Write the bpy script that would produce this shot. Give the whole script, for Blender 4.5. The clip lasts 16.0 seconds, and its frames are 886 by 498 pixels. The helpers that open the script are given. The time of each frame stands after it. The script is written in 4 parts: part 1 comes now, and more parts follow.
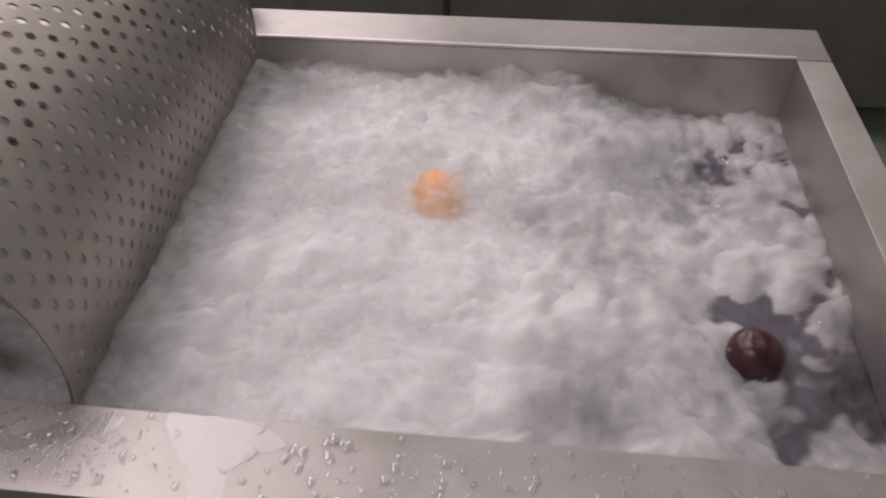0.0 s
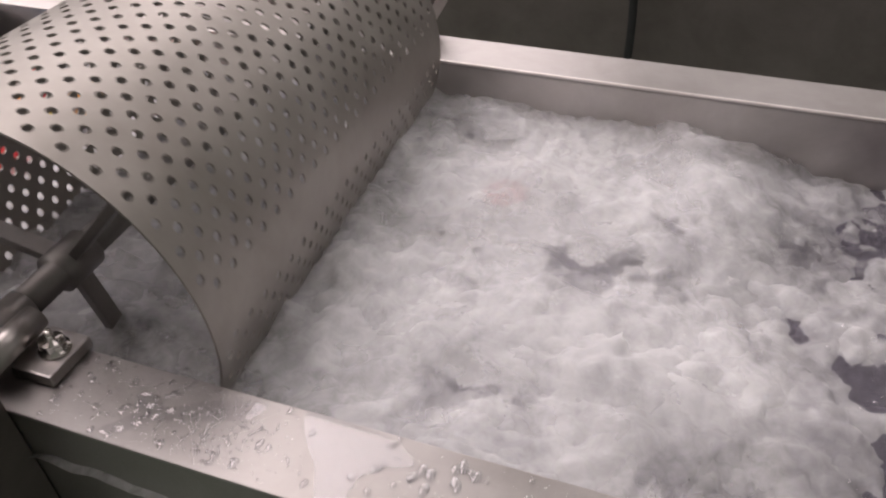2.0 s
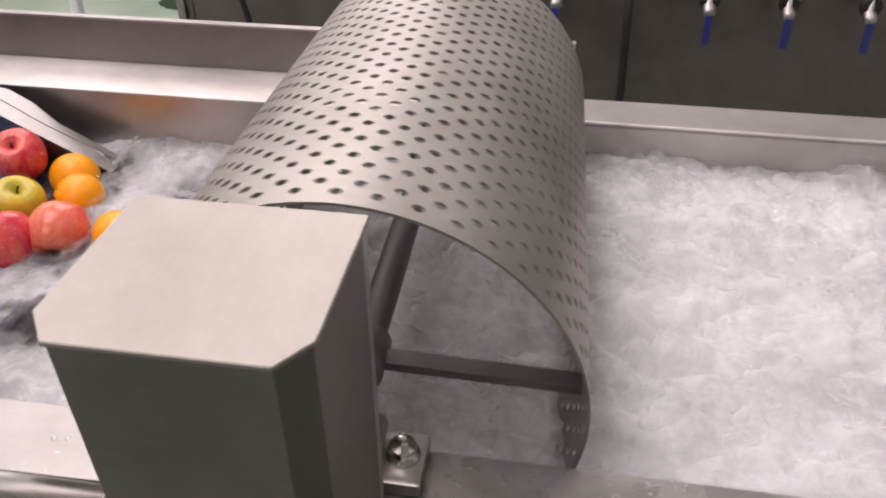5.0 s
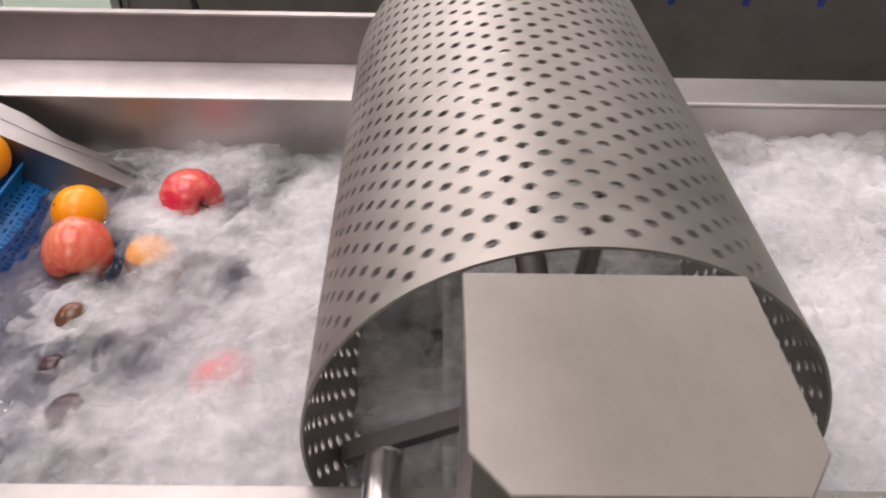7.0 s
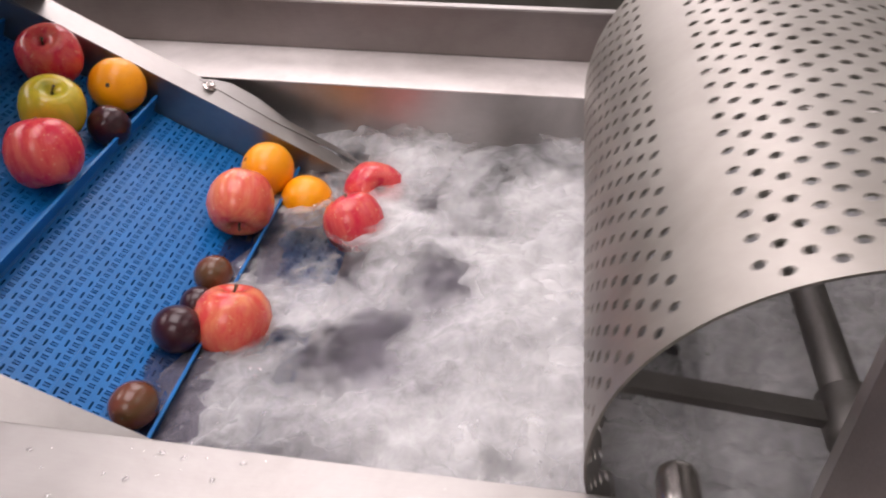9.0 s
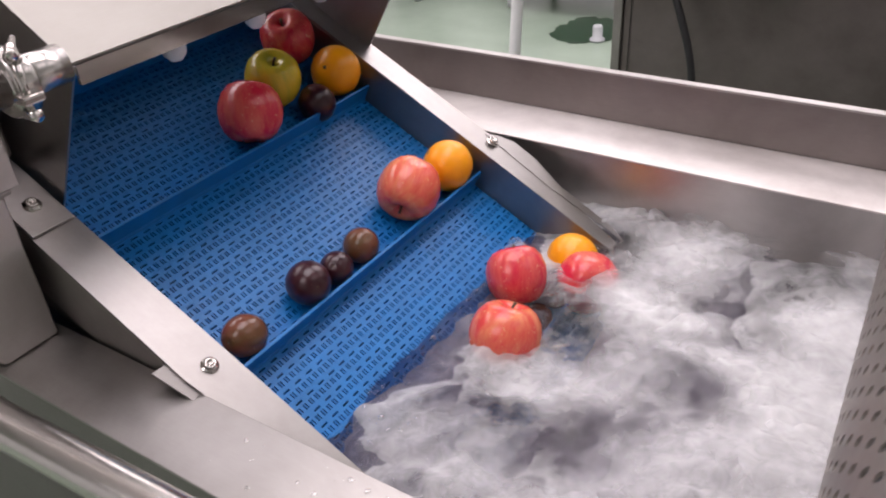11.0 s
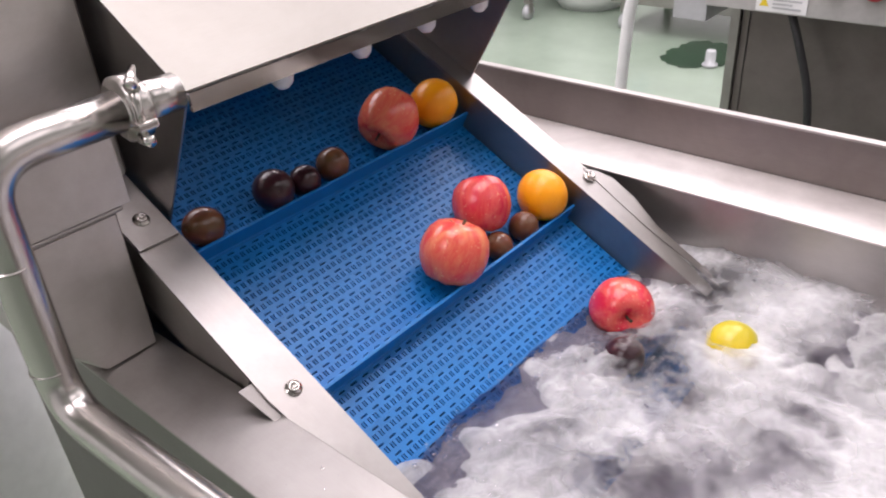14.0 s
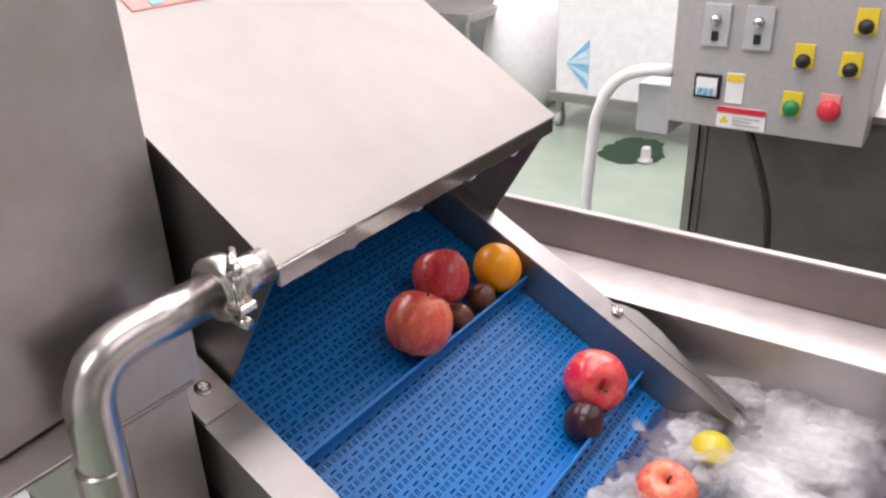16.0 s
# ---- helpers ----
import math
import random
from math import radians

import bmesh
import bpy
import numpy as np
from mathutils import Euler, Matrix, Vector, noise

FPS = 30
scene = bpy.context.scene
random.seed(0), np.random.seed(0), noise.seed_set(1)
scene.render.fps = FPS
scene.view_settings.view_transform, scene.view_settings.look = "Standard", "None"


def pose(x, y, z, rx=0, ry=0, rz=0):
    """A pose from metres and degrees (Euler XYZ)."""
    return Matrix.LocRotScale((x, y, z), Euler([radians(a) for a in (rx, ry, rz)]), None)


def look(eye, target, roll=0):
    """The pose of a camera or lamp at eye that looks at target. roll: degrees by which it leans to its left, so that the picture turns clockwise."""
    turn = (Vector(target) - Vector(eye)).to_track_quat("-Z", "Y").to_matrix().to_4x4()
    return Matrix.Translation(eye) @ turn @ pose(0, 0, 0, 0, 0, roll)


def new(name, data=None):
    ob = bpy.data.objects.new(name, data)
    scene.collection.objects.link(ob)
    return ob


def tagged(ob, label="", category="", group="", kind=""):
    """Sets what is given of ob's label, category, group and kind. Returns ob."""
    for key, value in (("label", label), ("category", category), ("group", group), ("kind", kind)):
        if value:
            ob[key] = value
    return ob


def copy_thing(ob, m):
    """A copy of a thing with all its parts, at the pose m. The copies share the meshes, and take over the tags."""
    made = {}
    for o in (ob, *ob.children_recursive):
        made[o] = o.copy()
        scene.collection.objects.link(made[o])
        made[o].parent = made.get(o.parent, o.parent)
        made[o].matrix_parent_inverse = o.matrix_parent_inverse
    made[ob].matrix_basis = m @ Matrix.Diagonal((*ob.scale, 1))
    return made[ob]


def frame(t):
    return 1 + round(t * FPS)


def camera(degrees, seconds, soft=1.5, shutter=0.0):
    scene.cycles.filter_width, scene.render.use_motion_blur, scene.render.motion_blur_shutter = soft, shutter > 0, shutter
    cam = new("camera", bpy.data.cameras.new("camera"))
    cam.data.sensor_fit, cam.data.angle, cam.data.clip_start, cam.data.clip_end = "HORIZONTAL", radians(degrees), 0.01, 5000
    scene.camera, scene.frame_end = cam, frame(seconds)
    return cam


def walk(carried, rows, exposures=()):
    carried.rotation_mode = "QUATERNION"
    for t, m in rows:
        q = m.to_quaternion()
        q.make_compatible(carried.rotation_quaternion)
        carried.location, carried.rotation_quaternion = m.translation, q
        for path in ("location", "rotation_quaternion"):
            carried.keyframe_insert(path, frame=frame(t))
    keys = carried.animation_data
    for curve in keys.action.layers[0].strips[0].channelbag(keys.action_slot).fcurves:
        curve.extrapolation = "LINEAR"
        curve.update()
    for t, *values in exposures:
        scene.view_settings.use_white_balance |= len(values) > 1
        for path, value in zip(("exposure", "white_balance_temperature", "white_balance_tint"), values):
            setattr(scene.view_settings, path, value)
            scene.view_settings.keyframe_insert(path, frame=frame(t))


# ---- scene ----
cam = camera(59.1, 16.0, 2.1, 0.28)
PATH = [
    (0, (1.58, -0.325, 0.491), (1.408, 1.127, -0.874), -0.9),
    (0.5, (1.59, -0.322, 0.485), (1.357, 1.127, -0.873), -1.1),
    (1, (1.594, -0.319, 0.481), (1.278, 1.121, -0.871), -2.7),
    (1.5, (1.575, -0.323, 0.48), (1.13, 1.125, -0.825), -1.7),
    (2, (1.569, -0.323, 0.476), (1.023, 1.114, -0.803), -2.1),
    (2.5, (1.53, -0.318, 0.474), (0.974, 1.159, -0.755), 0.1),
    (3, (1.463, -0.345, 0.471), (0.992, 1.179, -0.737), 0.9),
    (3.5, (1.381, -0.367, 0.472), (1.008, 1.187, -0.731), 1.1),
    (4, (1.321, -0.393, 0.474), (0.995, 1.21, -0.676), -0.4),
    (4.2, (1.299, -0.403, 0.475), (0.986, 1.21, -0.666), 0.1),
    (6.3, (1.033, -0.339, 0.472), (0.913, 1.22, -0.775), -0.0),
    (6.5, (1.013, -0.331, 0.475), (0.93, 1.223, -0.782), 1.5),
    (7, (0.969, -0.333, 0.48), (0.993, 1.233, -0.764), 1.3),
    (7.5, (0.883, -0.341, 0.48), (1.029, 1.209, -0.775), 2.4),
    (8, (0.833, -0.329, 0.471), (0.88, 1.238, -0.771), 1.3),
    (8.5, (0.838, -0.321, 0.465), (0.727, 1.246, -0.772), 0.8),
    (9, (0.842, -0.328, 0.464), (0.574, 1.219, -0.776), -1.3),
    (9.5, (0.852, -0.311, 0.457), (0.368, 1.187, -0.775), -2.4),
    (10, (0.845, -0.309, 0.452), (0.179, 1.179, -0.706), -1.6),
    (10.2, (0.848, -0.307, 0.454), (0.08, 1.148, -0.684), -1.4),
    (12.5, (0.902, -0.292, 0.472), (-0.17, 1.033, -0.575), -5.3),
    (13, (0.89, -0.295, 0.48), (-0.248, 0.98, -0.559), -5.2),
    (13.5, (0.88, -0.291, 0.483), (-0.269, 0.969, -0.563), -4.3),
    (14, (0.868, -0.283, 0.479), (-0.285, 0.974, -0.565), -4.2),
    (14.5, (0.862, -0.28, 0.477), (-0.273, 0.995, -0.566), -3.8),
    (15, (0.836, -0.292, 0.488), (-0.296, 0.985, -0.555), -3.3),
    (15.5, (0.785, -0.311, 0.508), (-0.328, 1.028, -0.476), -2.3),
    (16, (0.731, -0.338, 0.552), (-0.317, 1.124, -0.323), -2.1),
]
walk(cam, [(t, look(eye, target, roll)) for t, eye, target, roll in PATH],
     [(0, -0.28, 6500, 10), (2, -0.14, 6500, 10), (3.5, 0.08, 6500, 10), (7, 0.12, 6500, 10), (10, 0.12, 6350, 10), (12.5, 0.40, 6200, 10), (16, 0.55, 6280, 10)])
LAMP = 34.0

# ---- world and light ----
world = bpy.data.worlds.new("world")
scene.world = world
world.use_nodes = True
world.node_tree.nodes["Background"].inputs[0].default_value = (1.0, 0.88, 0.91, 1)
world.node_tree.nodes["Background"].inputs[1].default_value = 0.15


def ceiling_lamp(x, y, z, sx, sy, power):
    data = bpy.data.lights.new("ceiling_lamp", "AREA")
    data.shape, data.size, data.size_y, data.energy = "RECTANGLE", sx, sy, power
    data.color = (1.0, 0.872, 0.9)
    ob = new("ceiling_lamp", data)
    ob.matrix_world = pose(x, y, z)
    return ob


# lamps out of view, shares balanced by eye; the y=5.1 row brightens the background
for lx, share in ((-2.1, 1.1), (0.1, 1.15), (2.3, 0.3)):
    for ly in (0.5, 2.9, 5.1):
        ceiling_lamp(lx, ly, 2.12, 1.5, 1.8, LAMP * share)

# added fill behind the camera for front-facing steel and dark gaps
for lx in (-2.1, 0.1):
    ceiling_lamp(lx, -1.9, 2.12, 1.5, 1.6, LAMP * 0.8)

# ---- materials ----


def node_material(name):
    mat = bpy.data.materials.new(name)
    mat.use_nodes = True
    return mat, mat.node_tree.nodes, mat.node_tree.links, mat.node_tree.nodes["Principled BSDF"]


def coords(nodes, links, scale=(1, 1, 1), kind="Object"):
    tc, mp = nodes.new("ShaderNodeTexCoord"), nodes.new("ShaderNodeMapping")
    mp.inputs["Scale"].default_value = scale
    links.new(tc.outputs[kind], mp.inputs[0])
    return mp.outputs[0]


def noise_tex(nodes, links, vec, scale, detail=4.0, rough=0.55, distort=0.0):
    n = nodes.new("ShaderNodeTexNoise")
    n.inputs["Scale"].default_value, n.inputs["Detail"].default_value = scale, detail
    n.inputs["Roughness"].default_value, n.inputs["Distortion"].default_value = rough, distort
    links.new(vec, n.inputs["Vector"])
    return n.outputs[0]


def ramp(nodes, links, fac, stops):
    r = nodes.new("ShaderNodeValToRGB")
    el = r.color_ramp.elements
    while len(el) < len(stops):
        el.new(0.5)
    for e, (p, c) in zip(el, stops):
        e.position, e.color = p, (*c, 1) if len(c) == 3 else c
    links.new(fac, r.inputs[0])
    return r.outputs[0]


def bump(nodes, links, bsdf, height, strength, distance):
    b = nodes.new("ShaderNodeBump")
    b.inputs["Strength"].default_value, b.inputs["Distance"].default_value = strength, distance
    links.new(height, b.inputs["Height"])
    links.new(b.outputs[0], bsdf.inputs["Normal"])


def steel(name, grain=(4, 60, 60), base=0.62, rough=(0.26, 0.42), tint=(1.0, 0.955, 0.92), spread=(0.3, 0.7)):
    mat, nodes, links, b = node_material(name)
    b.inputs["Metallic"].default_value = 1.0
    fine = noise_tex(nodes, links, coords(nodes, links, grain), 12.0, 5)
    wide = noise_tex(nodes, links, coords(nodes, links), 7.0, 6, 0.66, 0.3)
    c0, c1 = [base * k * v for k, v in zip((0.78, 0.765, 0.75), tint)], [base * 1.1 * v for v in tint]
    links.new(ramp(nodes, links, wide, [(spread[0], c0), (spread[1], c1)]), b.inputs["Base Color"])
    mix = nodes.new("ShaderNodeMath")
    mix.operation = "ADD"
    links.new(fine, mix.inputs[0])
    links.new(wide, mix.inputs[1])
    rr = nodes.new("ShaderNodeMapRange")
    rr.inputs[1].default_value, rr.inputs[2].default_value = 0.6, 1.4
    rr.inputs[3].default_value, rr.inputs[4].default_value = rough
    links.new(mix.outputs[0], rr.inputs[0])
    links.new(rr.outputs[0], b.inputs["Roughness"])
    bump(nodes, links, b, fine, 0.05, 0.0004)
    return mat


def plain(name, c, rough=0.5, metal=0.0, vary=0.15, scale=25.0, relief=0.0003, coat=0.0):
    mat, nodes, links, b = node_material(name)
    n = noise_tex(nodes, links, coords(nodes, links), scale, 5)
    links.new(ramp(nodes, links, n, [(0.3, [v * (1 - vary) for v in c]), (0.7, [min(1, v * (1 + vary)) for v in c])]), b.inputs["Base Color"])
    b.inputs["Roughness"].default_value, b.inputs["Metallic"].default_value = rough, metal
    b.inputs["Coat Weight"].default_value = coat
    bump(nodes, links, b, n, 0.3, relief)
    return mat


def fruit_skin(name, top, low, speck, rough=0.22, streak=(3, 3, 0.6), pores=0.0):
    """Skin with patches of two colours, fine specks and a wet gloss."""
    mat, nodes, links, b = node_material(name)
    info = nodes.new("ShaderNodeObjectInfo")
    tc, add = nodes.new("ShaderNodeTexCoord"), nodes.new("ShaderNodeVectorMath")
    links.new(tc.outputs["Object"], add.inputs[0])
    links.new(info.outputs["Random"], add.inputs[1])
    mp = nodes.new("ShaderNodeMapping")
    mp.inputs["Scale"].default_value = streak
    links.new(add.outputs[0], mp.inputs[0])
    patch = noise_tex(nodes, links, mp.outputs[0], 9.0, 5, 0.65, 0.4)
    col = ramp(nodes, links, patch, [(0.36, low), (0.62, top)])
    dots = noise_tex(nodes, links, add.outputs[0], 260.0, 1)
    mix = nodes.new("ShaderNodeMix")
    mix.data_type = "RGBA"
    links.new(ramp(nodes, links, dots, [(0.68, (0, 0, 0)), (0.74, (0.5, 0.5, 0.5))]), mix.inputs[0])
    links.new(col, mix.inputs[6])
    mix.inputs[7].default_value = (*speck, 1)
    links.new(mix.outputs[2], b.inputs["Base Color"])
    b.inputs["Roughness"].default_value = rough
    b.inputs["Coat Weight"].default_value, b.inputs["Coat Roughness"].default_value = 0.28, 0.05
    b.inputs["Specular IOR Level"].default_value = 0.35
    bump(nodes, links, b, noise_tex(nodes, links, add.outputs[0], 380.0, 2), 0.25 if pores else 0.05, 0.001)
    return mat


def foam_material(name, cover, scale, white=0.8, soft=0.3, grain=0.22, most=1.0):
    """White froth of bubbles with soft ragged holes through which the water shows."""
    mat, nodes, links, b = node_material(name)
    out = nodes["Material Output"]
    vec = coords(nodes, links)
    big = noise_tex(nodes, links, vec, scale, 3, 0.5, 0.35)
    fine = noise_tex(nodes, links, vec, 55.0, 4, 0.6, 0.5)
    lump = noise_tex(nodes, links, vec, 17.0, 4, 0.58, 0.3)
    links.new(ramp(nodes, links, lump, [(0.3, (white * 0.87, white * 0.87, white * 0.88)), (0.62, (white * 0.985, white * 0.985, white * 0.985))]), b.inputs["Base Color"])
    b.inputs["Roughness"].default_value = 0.75
    b.inputs["Specular IOR Level"].default_value = 0.15
    b.inputs["Subsurface Weight"].default_value = 0.45
    b.inputs["Subsurface Radius"].default_value = (1.0, 1.0, 1.05)
    b.inputs["Subsurface Scale"].default_value = 0.025
    hsum = nodes.new("ShaderNodeMath")
    hsum.operation = "MULTIPLY_ADD"
    links.new(lump, hsum.inputs[0])
    hsum.inputs[1].default_value = 2.0
    links.new(fine, hsum.inputs[2])
    bump(nodes, links, b, hsum.outputs[0], 0.12, 0.006)
    clear = nodes.new("ShaderNodeBsdfTransparent")
    mix = nodes.new("ShaderNodeMixShader")
    fsum = nodes.new("ShaderNodeMath")
    fsum.operation = "MULTIPLY_ADD"
    links.new(fine, fsum.inputs[0])
    fsum.inputs[1].default_value = grain
    links.new(big, fsum.inputs[2])
    links.new(ramp(nodes, links, fsum.outputs[0], [(cover, (0, 0, 0)), (cover + soft, (most, most, most))]), mix.inputs[0])
    links.new(clear.outputs[0], mix.inputs[1])
    links.new(b.outputs[0], mix.inputs[2])
    links.new(mix.outputs[0], out.inputs[0])
    return mat


def water_material(name):
    mat, nodes, links, b = node_material(name)
    out = nodes["Material Output"]
    vec = coords(nodes, links)
    wave = noise_tex(nodes, links, vec, 30.0, 4, 0.55, 0.6)
    gloss, clear, fr = nodes.new("ShaderNodeBsdfGlossy"), nodes.new("ShaderNodeBsdfTransparent"), nodes.new("ShaderNodeFresnel")
    gloss.inputs["Roughness"].default_value = 0.06
    bp = nodes.new("ShaderNodeBump")
    bp.inputs["Strength"].default_value, bp.inputs["Distance"].default_value = 0.7, 0.012
    links.new(wave, bp.inputs["Height"])
    links.new(bp.outputs[0], gloss.inputs["Normal"])
    links.new(bp.outputs[0], fr.inputs["Normal"])
    fr.inputs["IOR"].default_value = 1.33
    murk = noise_tex(nodes, links, vec, 11.0, 5, 0.6, 0.7)
    milky = nodes.new("ShaderNodeBsdfDiffuse")
    milky.inputs[0].default_value = (0.30, 0.28, 0.31, 1)
    body = nodes.new("ShaderNodeMixShader")
    clear.inputs[0].default_value = (0.55, 0.53, 0.58, 1)
    links.new(ramp(nodes, links, murk, [(0.42, (0.01, 0.01, 0.01)), (0.78, (0.2, 0.2, 0.2))]), body.inputs[0])
    links.new(clear.outputs[0], body.inputs[1])
    links.new(milky.outputs[0], body.inputs[2])
    mix = nodes.new("ShaderNodeMixShader")
    links.new(fr.outputs[0], mix.inputs[0])
    links.new(body.outputs[0], mix.inputs[1])
    links.new(gloss.outputs[0], mix.inputs[2])
    links.new(mix.outputs[0], out.inputs[0])
    return mat


def droplet_material(name, sharp, most):
    """Clear water: what lies below shows through, the lamps mirror in its slopes."""
    mat, nodes, links, b = node_material(name)
    gloss, clear, edge, rise, curve, mix = (nodes.new("ShaderNode" + k) for k in ("BsdfGlossy", "BsdfTransparent", "LayerWeight", "Math", "Math", "MixShader"))
    gloss.inputs["Roughness"].default_value = 0.03
    clear.inputs[0].default_value = (0.95, 0.95, 0.96, 1)
    curve.operation = "MULTIPLY_ADD"
    curve.inputs[1].default_value, curve.inputs[2].default_value = most, 0.03
    edge.inputs["Blend"].default_value = 0.5
    rise.operation = "POWER"
    rise.inputs[1].default_value = sharp
    links.new(edge.outputs["Facing"], rise.inputs[0])
    links.new(rise.outputs[0], curve.inputs[0])
    links.new(curve.outputs[0], mix.inputs[0])
    links.new(clear.outputs[0], mix.inputs[1])
    links.new(gloss.outputs[0], mix.inputs[2])
    links.new(mix.outputs[0], nodes["Material Output"].inputs[0])
    return mat


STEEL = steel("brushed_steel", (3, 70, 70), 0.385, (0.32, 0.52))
STEEL_Y = steel("cross_brushed_steel", (70, 3, 70), 0.58, (0.32, 0.52))
CASE = plain("grey_hammered_paint", (0.48, 0.47, 0.46), 0.35, 0.3, 0.06, 60, 0.0003)
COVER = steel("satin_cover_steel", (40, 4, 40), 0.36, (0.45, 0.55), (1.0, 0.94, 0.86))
PIPE = steel("satin_pipe_steel", (20, 20, 3), 0.62, (0.22, 0.27), (1.0, 0.955, 0.92), (0.0, 1.0))
HOOD = steel("satin_steel", (50, 4, 50), 0.32, (0.5, 0.58), (1.0, 0.965, 0.89), (0.1, 0.9))
STEEL_DARK = steel("worn_steel", (3, 50, 50), 0.5, (0.3, 0.5))
DRUM = steel("drum_steel", (60, 4, 60), 0.37, (0.42, 0.56), (1.0, 0.945, 0.875))
# paler copy of the rim steel: overhead lamplight is put into its colour
RIM = steel("lit_rim_steel", (3, 40, 40), 0.78, (0.55, 0.72), (1.0, 0.955, 0.93))
CHROME = steel("polished_steel", (8, 8, 8), 0.72, (0.08, 0.16))
# rough steel with a darkened base that holds the shade of inner and low parts
INNER = steel("shaded_dull_steel", (30, 30, 30), 0.28, (0.4, 0.6))
# tone of the unseen south wall, chosen for what front-facing steel mirrors
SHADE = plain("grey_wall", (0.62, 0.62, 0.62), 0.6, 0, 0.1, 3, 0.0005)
# steel darkened for upright faces: the dim side they mirror is in the colour
GREY_STEEL = steel("shaded_grey_steel", (4, 40, 40), 0.21, (0.45, 0.62), (1.08, 0.96, 0.92))
BLUE = plain("blue_plastic", (0.003, 0.15, 0.45), 0.42, 0, 0.12, 40, 0.0004)
FLOOR = plain("green_epoxy", (0.26, 0.325, 0.255), 0.22, 0, 0.12, 2.2, 0.0005)
WETF = plain("wet_floor", (0.035, 0.065, 0.04), 0.12, 0, 0.2, 6, 0.0005)
WALLP = plain("white_wall", (0.78, 0.78, 0.77), 0.6, 0, 0.04, 3, 0.0005)
WHITE = plain("white_plastic", (0.8, 0.8, 0.8), 0.35, 0, 0.05)
GREYP = plain("grey_plastic", (0.45, 0.46, 0.47), 0.4, 0, 0.08)
BLACK = plain("black_rubber", (0.015, 0.015, 0.016), 0.45, 0, 0.3)
YELLOW = plain("yellow_label", (0.75, 0.58, 0.03), 0.5, 0, 0.06)
RED = plain("red_plastic", (0.6, 0.03, 0.05), 0.3, 0, 0.08)
PINK = plain("pink_label", (0.75, 0.3, 0.26), 0.5, 0, 0.06)
GREEN = plain("green_plastic", (0.02, 0.22, 0.06), 0.3, 0, 0.08)
NAVY = plain("blue_handle", (0.025, 0.035, 0.20), 0.4, 0, 0.1)
PALE = plain("pale_blue_print", (0.55, 0.74, 0.85), 0.4, 0, 0.06)
SKYB = plain("light_blue_print", (0.2, 0.5, 0.72), 0.4, 0, 0.06)
STEM = plain("brown_stem", (0.07, 0.045, 0.02), 0.7, 0, 0.3)
APPLE = fruit_skin("red_apple_skin", (0.60, 0.022, 0.055), (0.72, 0.14, 0.10), (0.75, 0.4, 0.25), 0.22, (5, 5, 1.5))
APPLE_PALE = fruit_skin("blush_apple_skin", (0.68, 0.065, 0.06), (0.76, 0.25, 0.12), (0.8, 0.5, 0.25), 0.22, (5, 5, 1.5))
APPLE_GREEN = fruit_skin("yellow_apple_skin", (0.66, 0.46, 0.03), (0.40, 0.38, 0.03), (0.6, 0.5, 0.1))
ORANGE = fruit_skin("orange_skin", (0.92, 0.33, 0.001), (0.93, 0.38, 0.002), (0.75, 0.24, 0.004), 0.36, (1, 1, 1), 1)
LEMON = fruit_skin("lemon_skin", (0.66, 0.48, 0.015), (0.45, 0.40, 0.02), (0.6, 0.5, 0.02), 0.3, (1, 1, 1), 1)
PLUM = fruit_skin("plum_skin", (0.026, 0.007, 0.011), (0.052, 0.012, 0.017), (0.10, 0.045, 0.05), 0.28)
PLUM_BROWN = fruit_skin("brown_plum_skin", (0.15, 0.044, 0.026), (0.11, 0.056, 0.022), (0.2, 0.12, 0.05), 0.25)
FOAM = foam_material("dense_foam", 0.10, 9.0, 0.92, 0.30, 0.26)
FOAM_VEIL = foam_material("foam_veil", 0.42, 8.0, 0.92, 0.45, 0.30, 0.6)
FOAM_THIN = foam_material("thin_foam", 0.53, 7.0, 0.75, 0.38, 0.26, 0.88)
FOAM_BASE = foam_material("milky_foam", 0.34, 7.0, 0.72, 0.36, 0.26, 0.88)
WATER = water_material("water")
DROP = droplet_material("water_drop", 1.1, 0.8)
PUDDLE = droplet_material("water_film", 2.0, 0.9)

# ---- mesh helpers ----


def link_mesh(name, me, material, parent=None, label="", smooth=False):
    me.materials.append(material)
    if smooth:
        me.polygons.foreach_set("use_smooth", [True] * len(me.polygons))
    ob = new(name, me)
    ob.parent = parent
    if label:
        ob["label"] = label
    return ob


def part(name, bm, material, parent=None, label="", smooth=False):
    me = bpy.data.meshes.new(name)
    bm.normal_update()
    bm.to_mesh(me)
    bm.free()
    return link_mesh(name, me, material, parent, label, smooth)


def thing(name, label, category, m=None, group="", kind=""):
    ob = new(name)
    ob.empty_display_size = 0.05
    if m is not None:
        ob.matrix_basis = m
    return tagged(ob, label, category, group, kind)


def add_box(bm, x0, x1, y0, y1, z0, z1, bevel=0.0, m=None):
    v = bmesh.ops.create_cube(bm, size=1.0)["verts"]
    for p in v:
        p.co = Vector(((x0 + x1) / 2 + p.co.x * (x1 - x0), (y0 + y1) / 2 + p.co.y * (y1 - y0), (z0 + z1) / 2 + p.co.z * (z1 - z0)))
    if bevel:
        edges = list({e for p in v for e in p.link_edges})
        v = bmesh.ops.bevel(bm, geom=edges, offset=bevel, segments=2, affect="EDGES", profile=0.6)["verts"]
    if m is not None:
        bmesh.ops.transform(bm, matrix=m, verts=list({p for p in v if p.is_valid}))
    return bm


def box(x0, x1, y0, y1, z0, z1, bevel=0.0, m=None):
    return add_box(bmesh.new(), x0, x1, y0, y1, z0, z1, bevel, m)


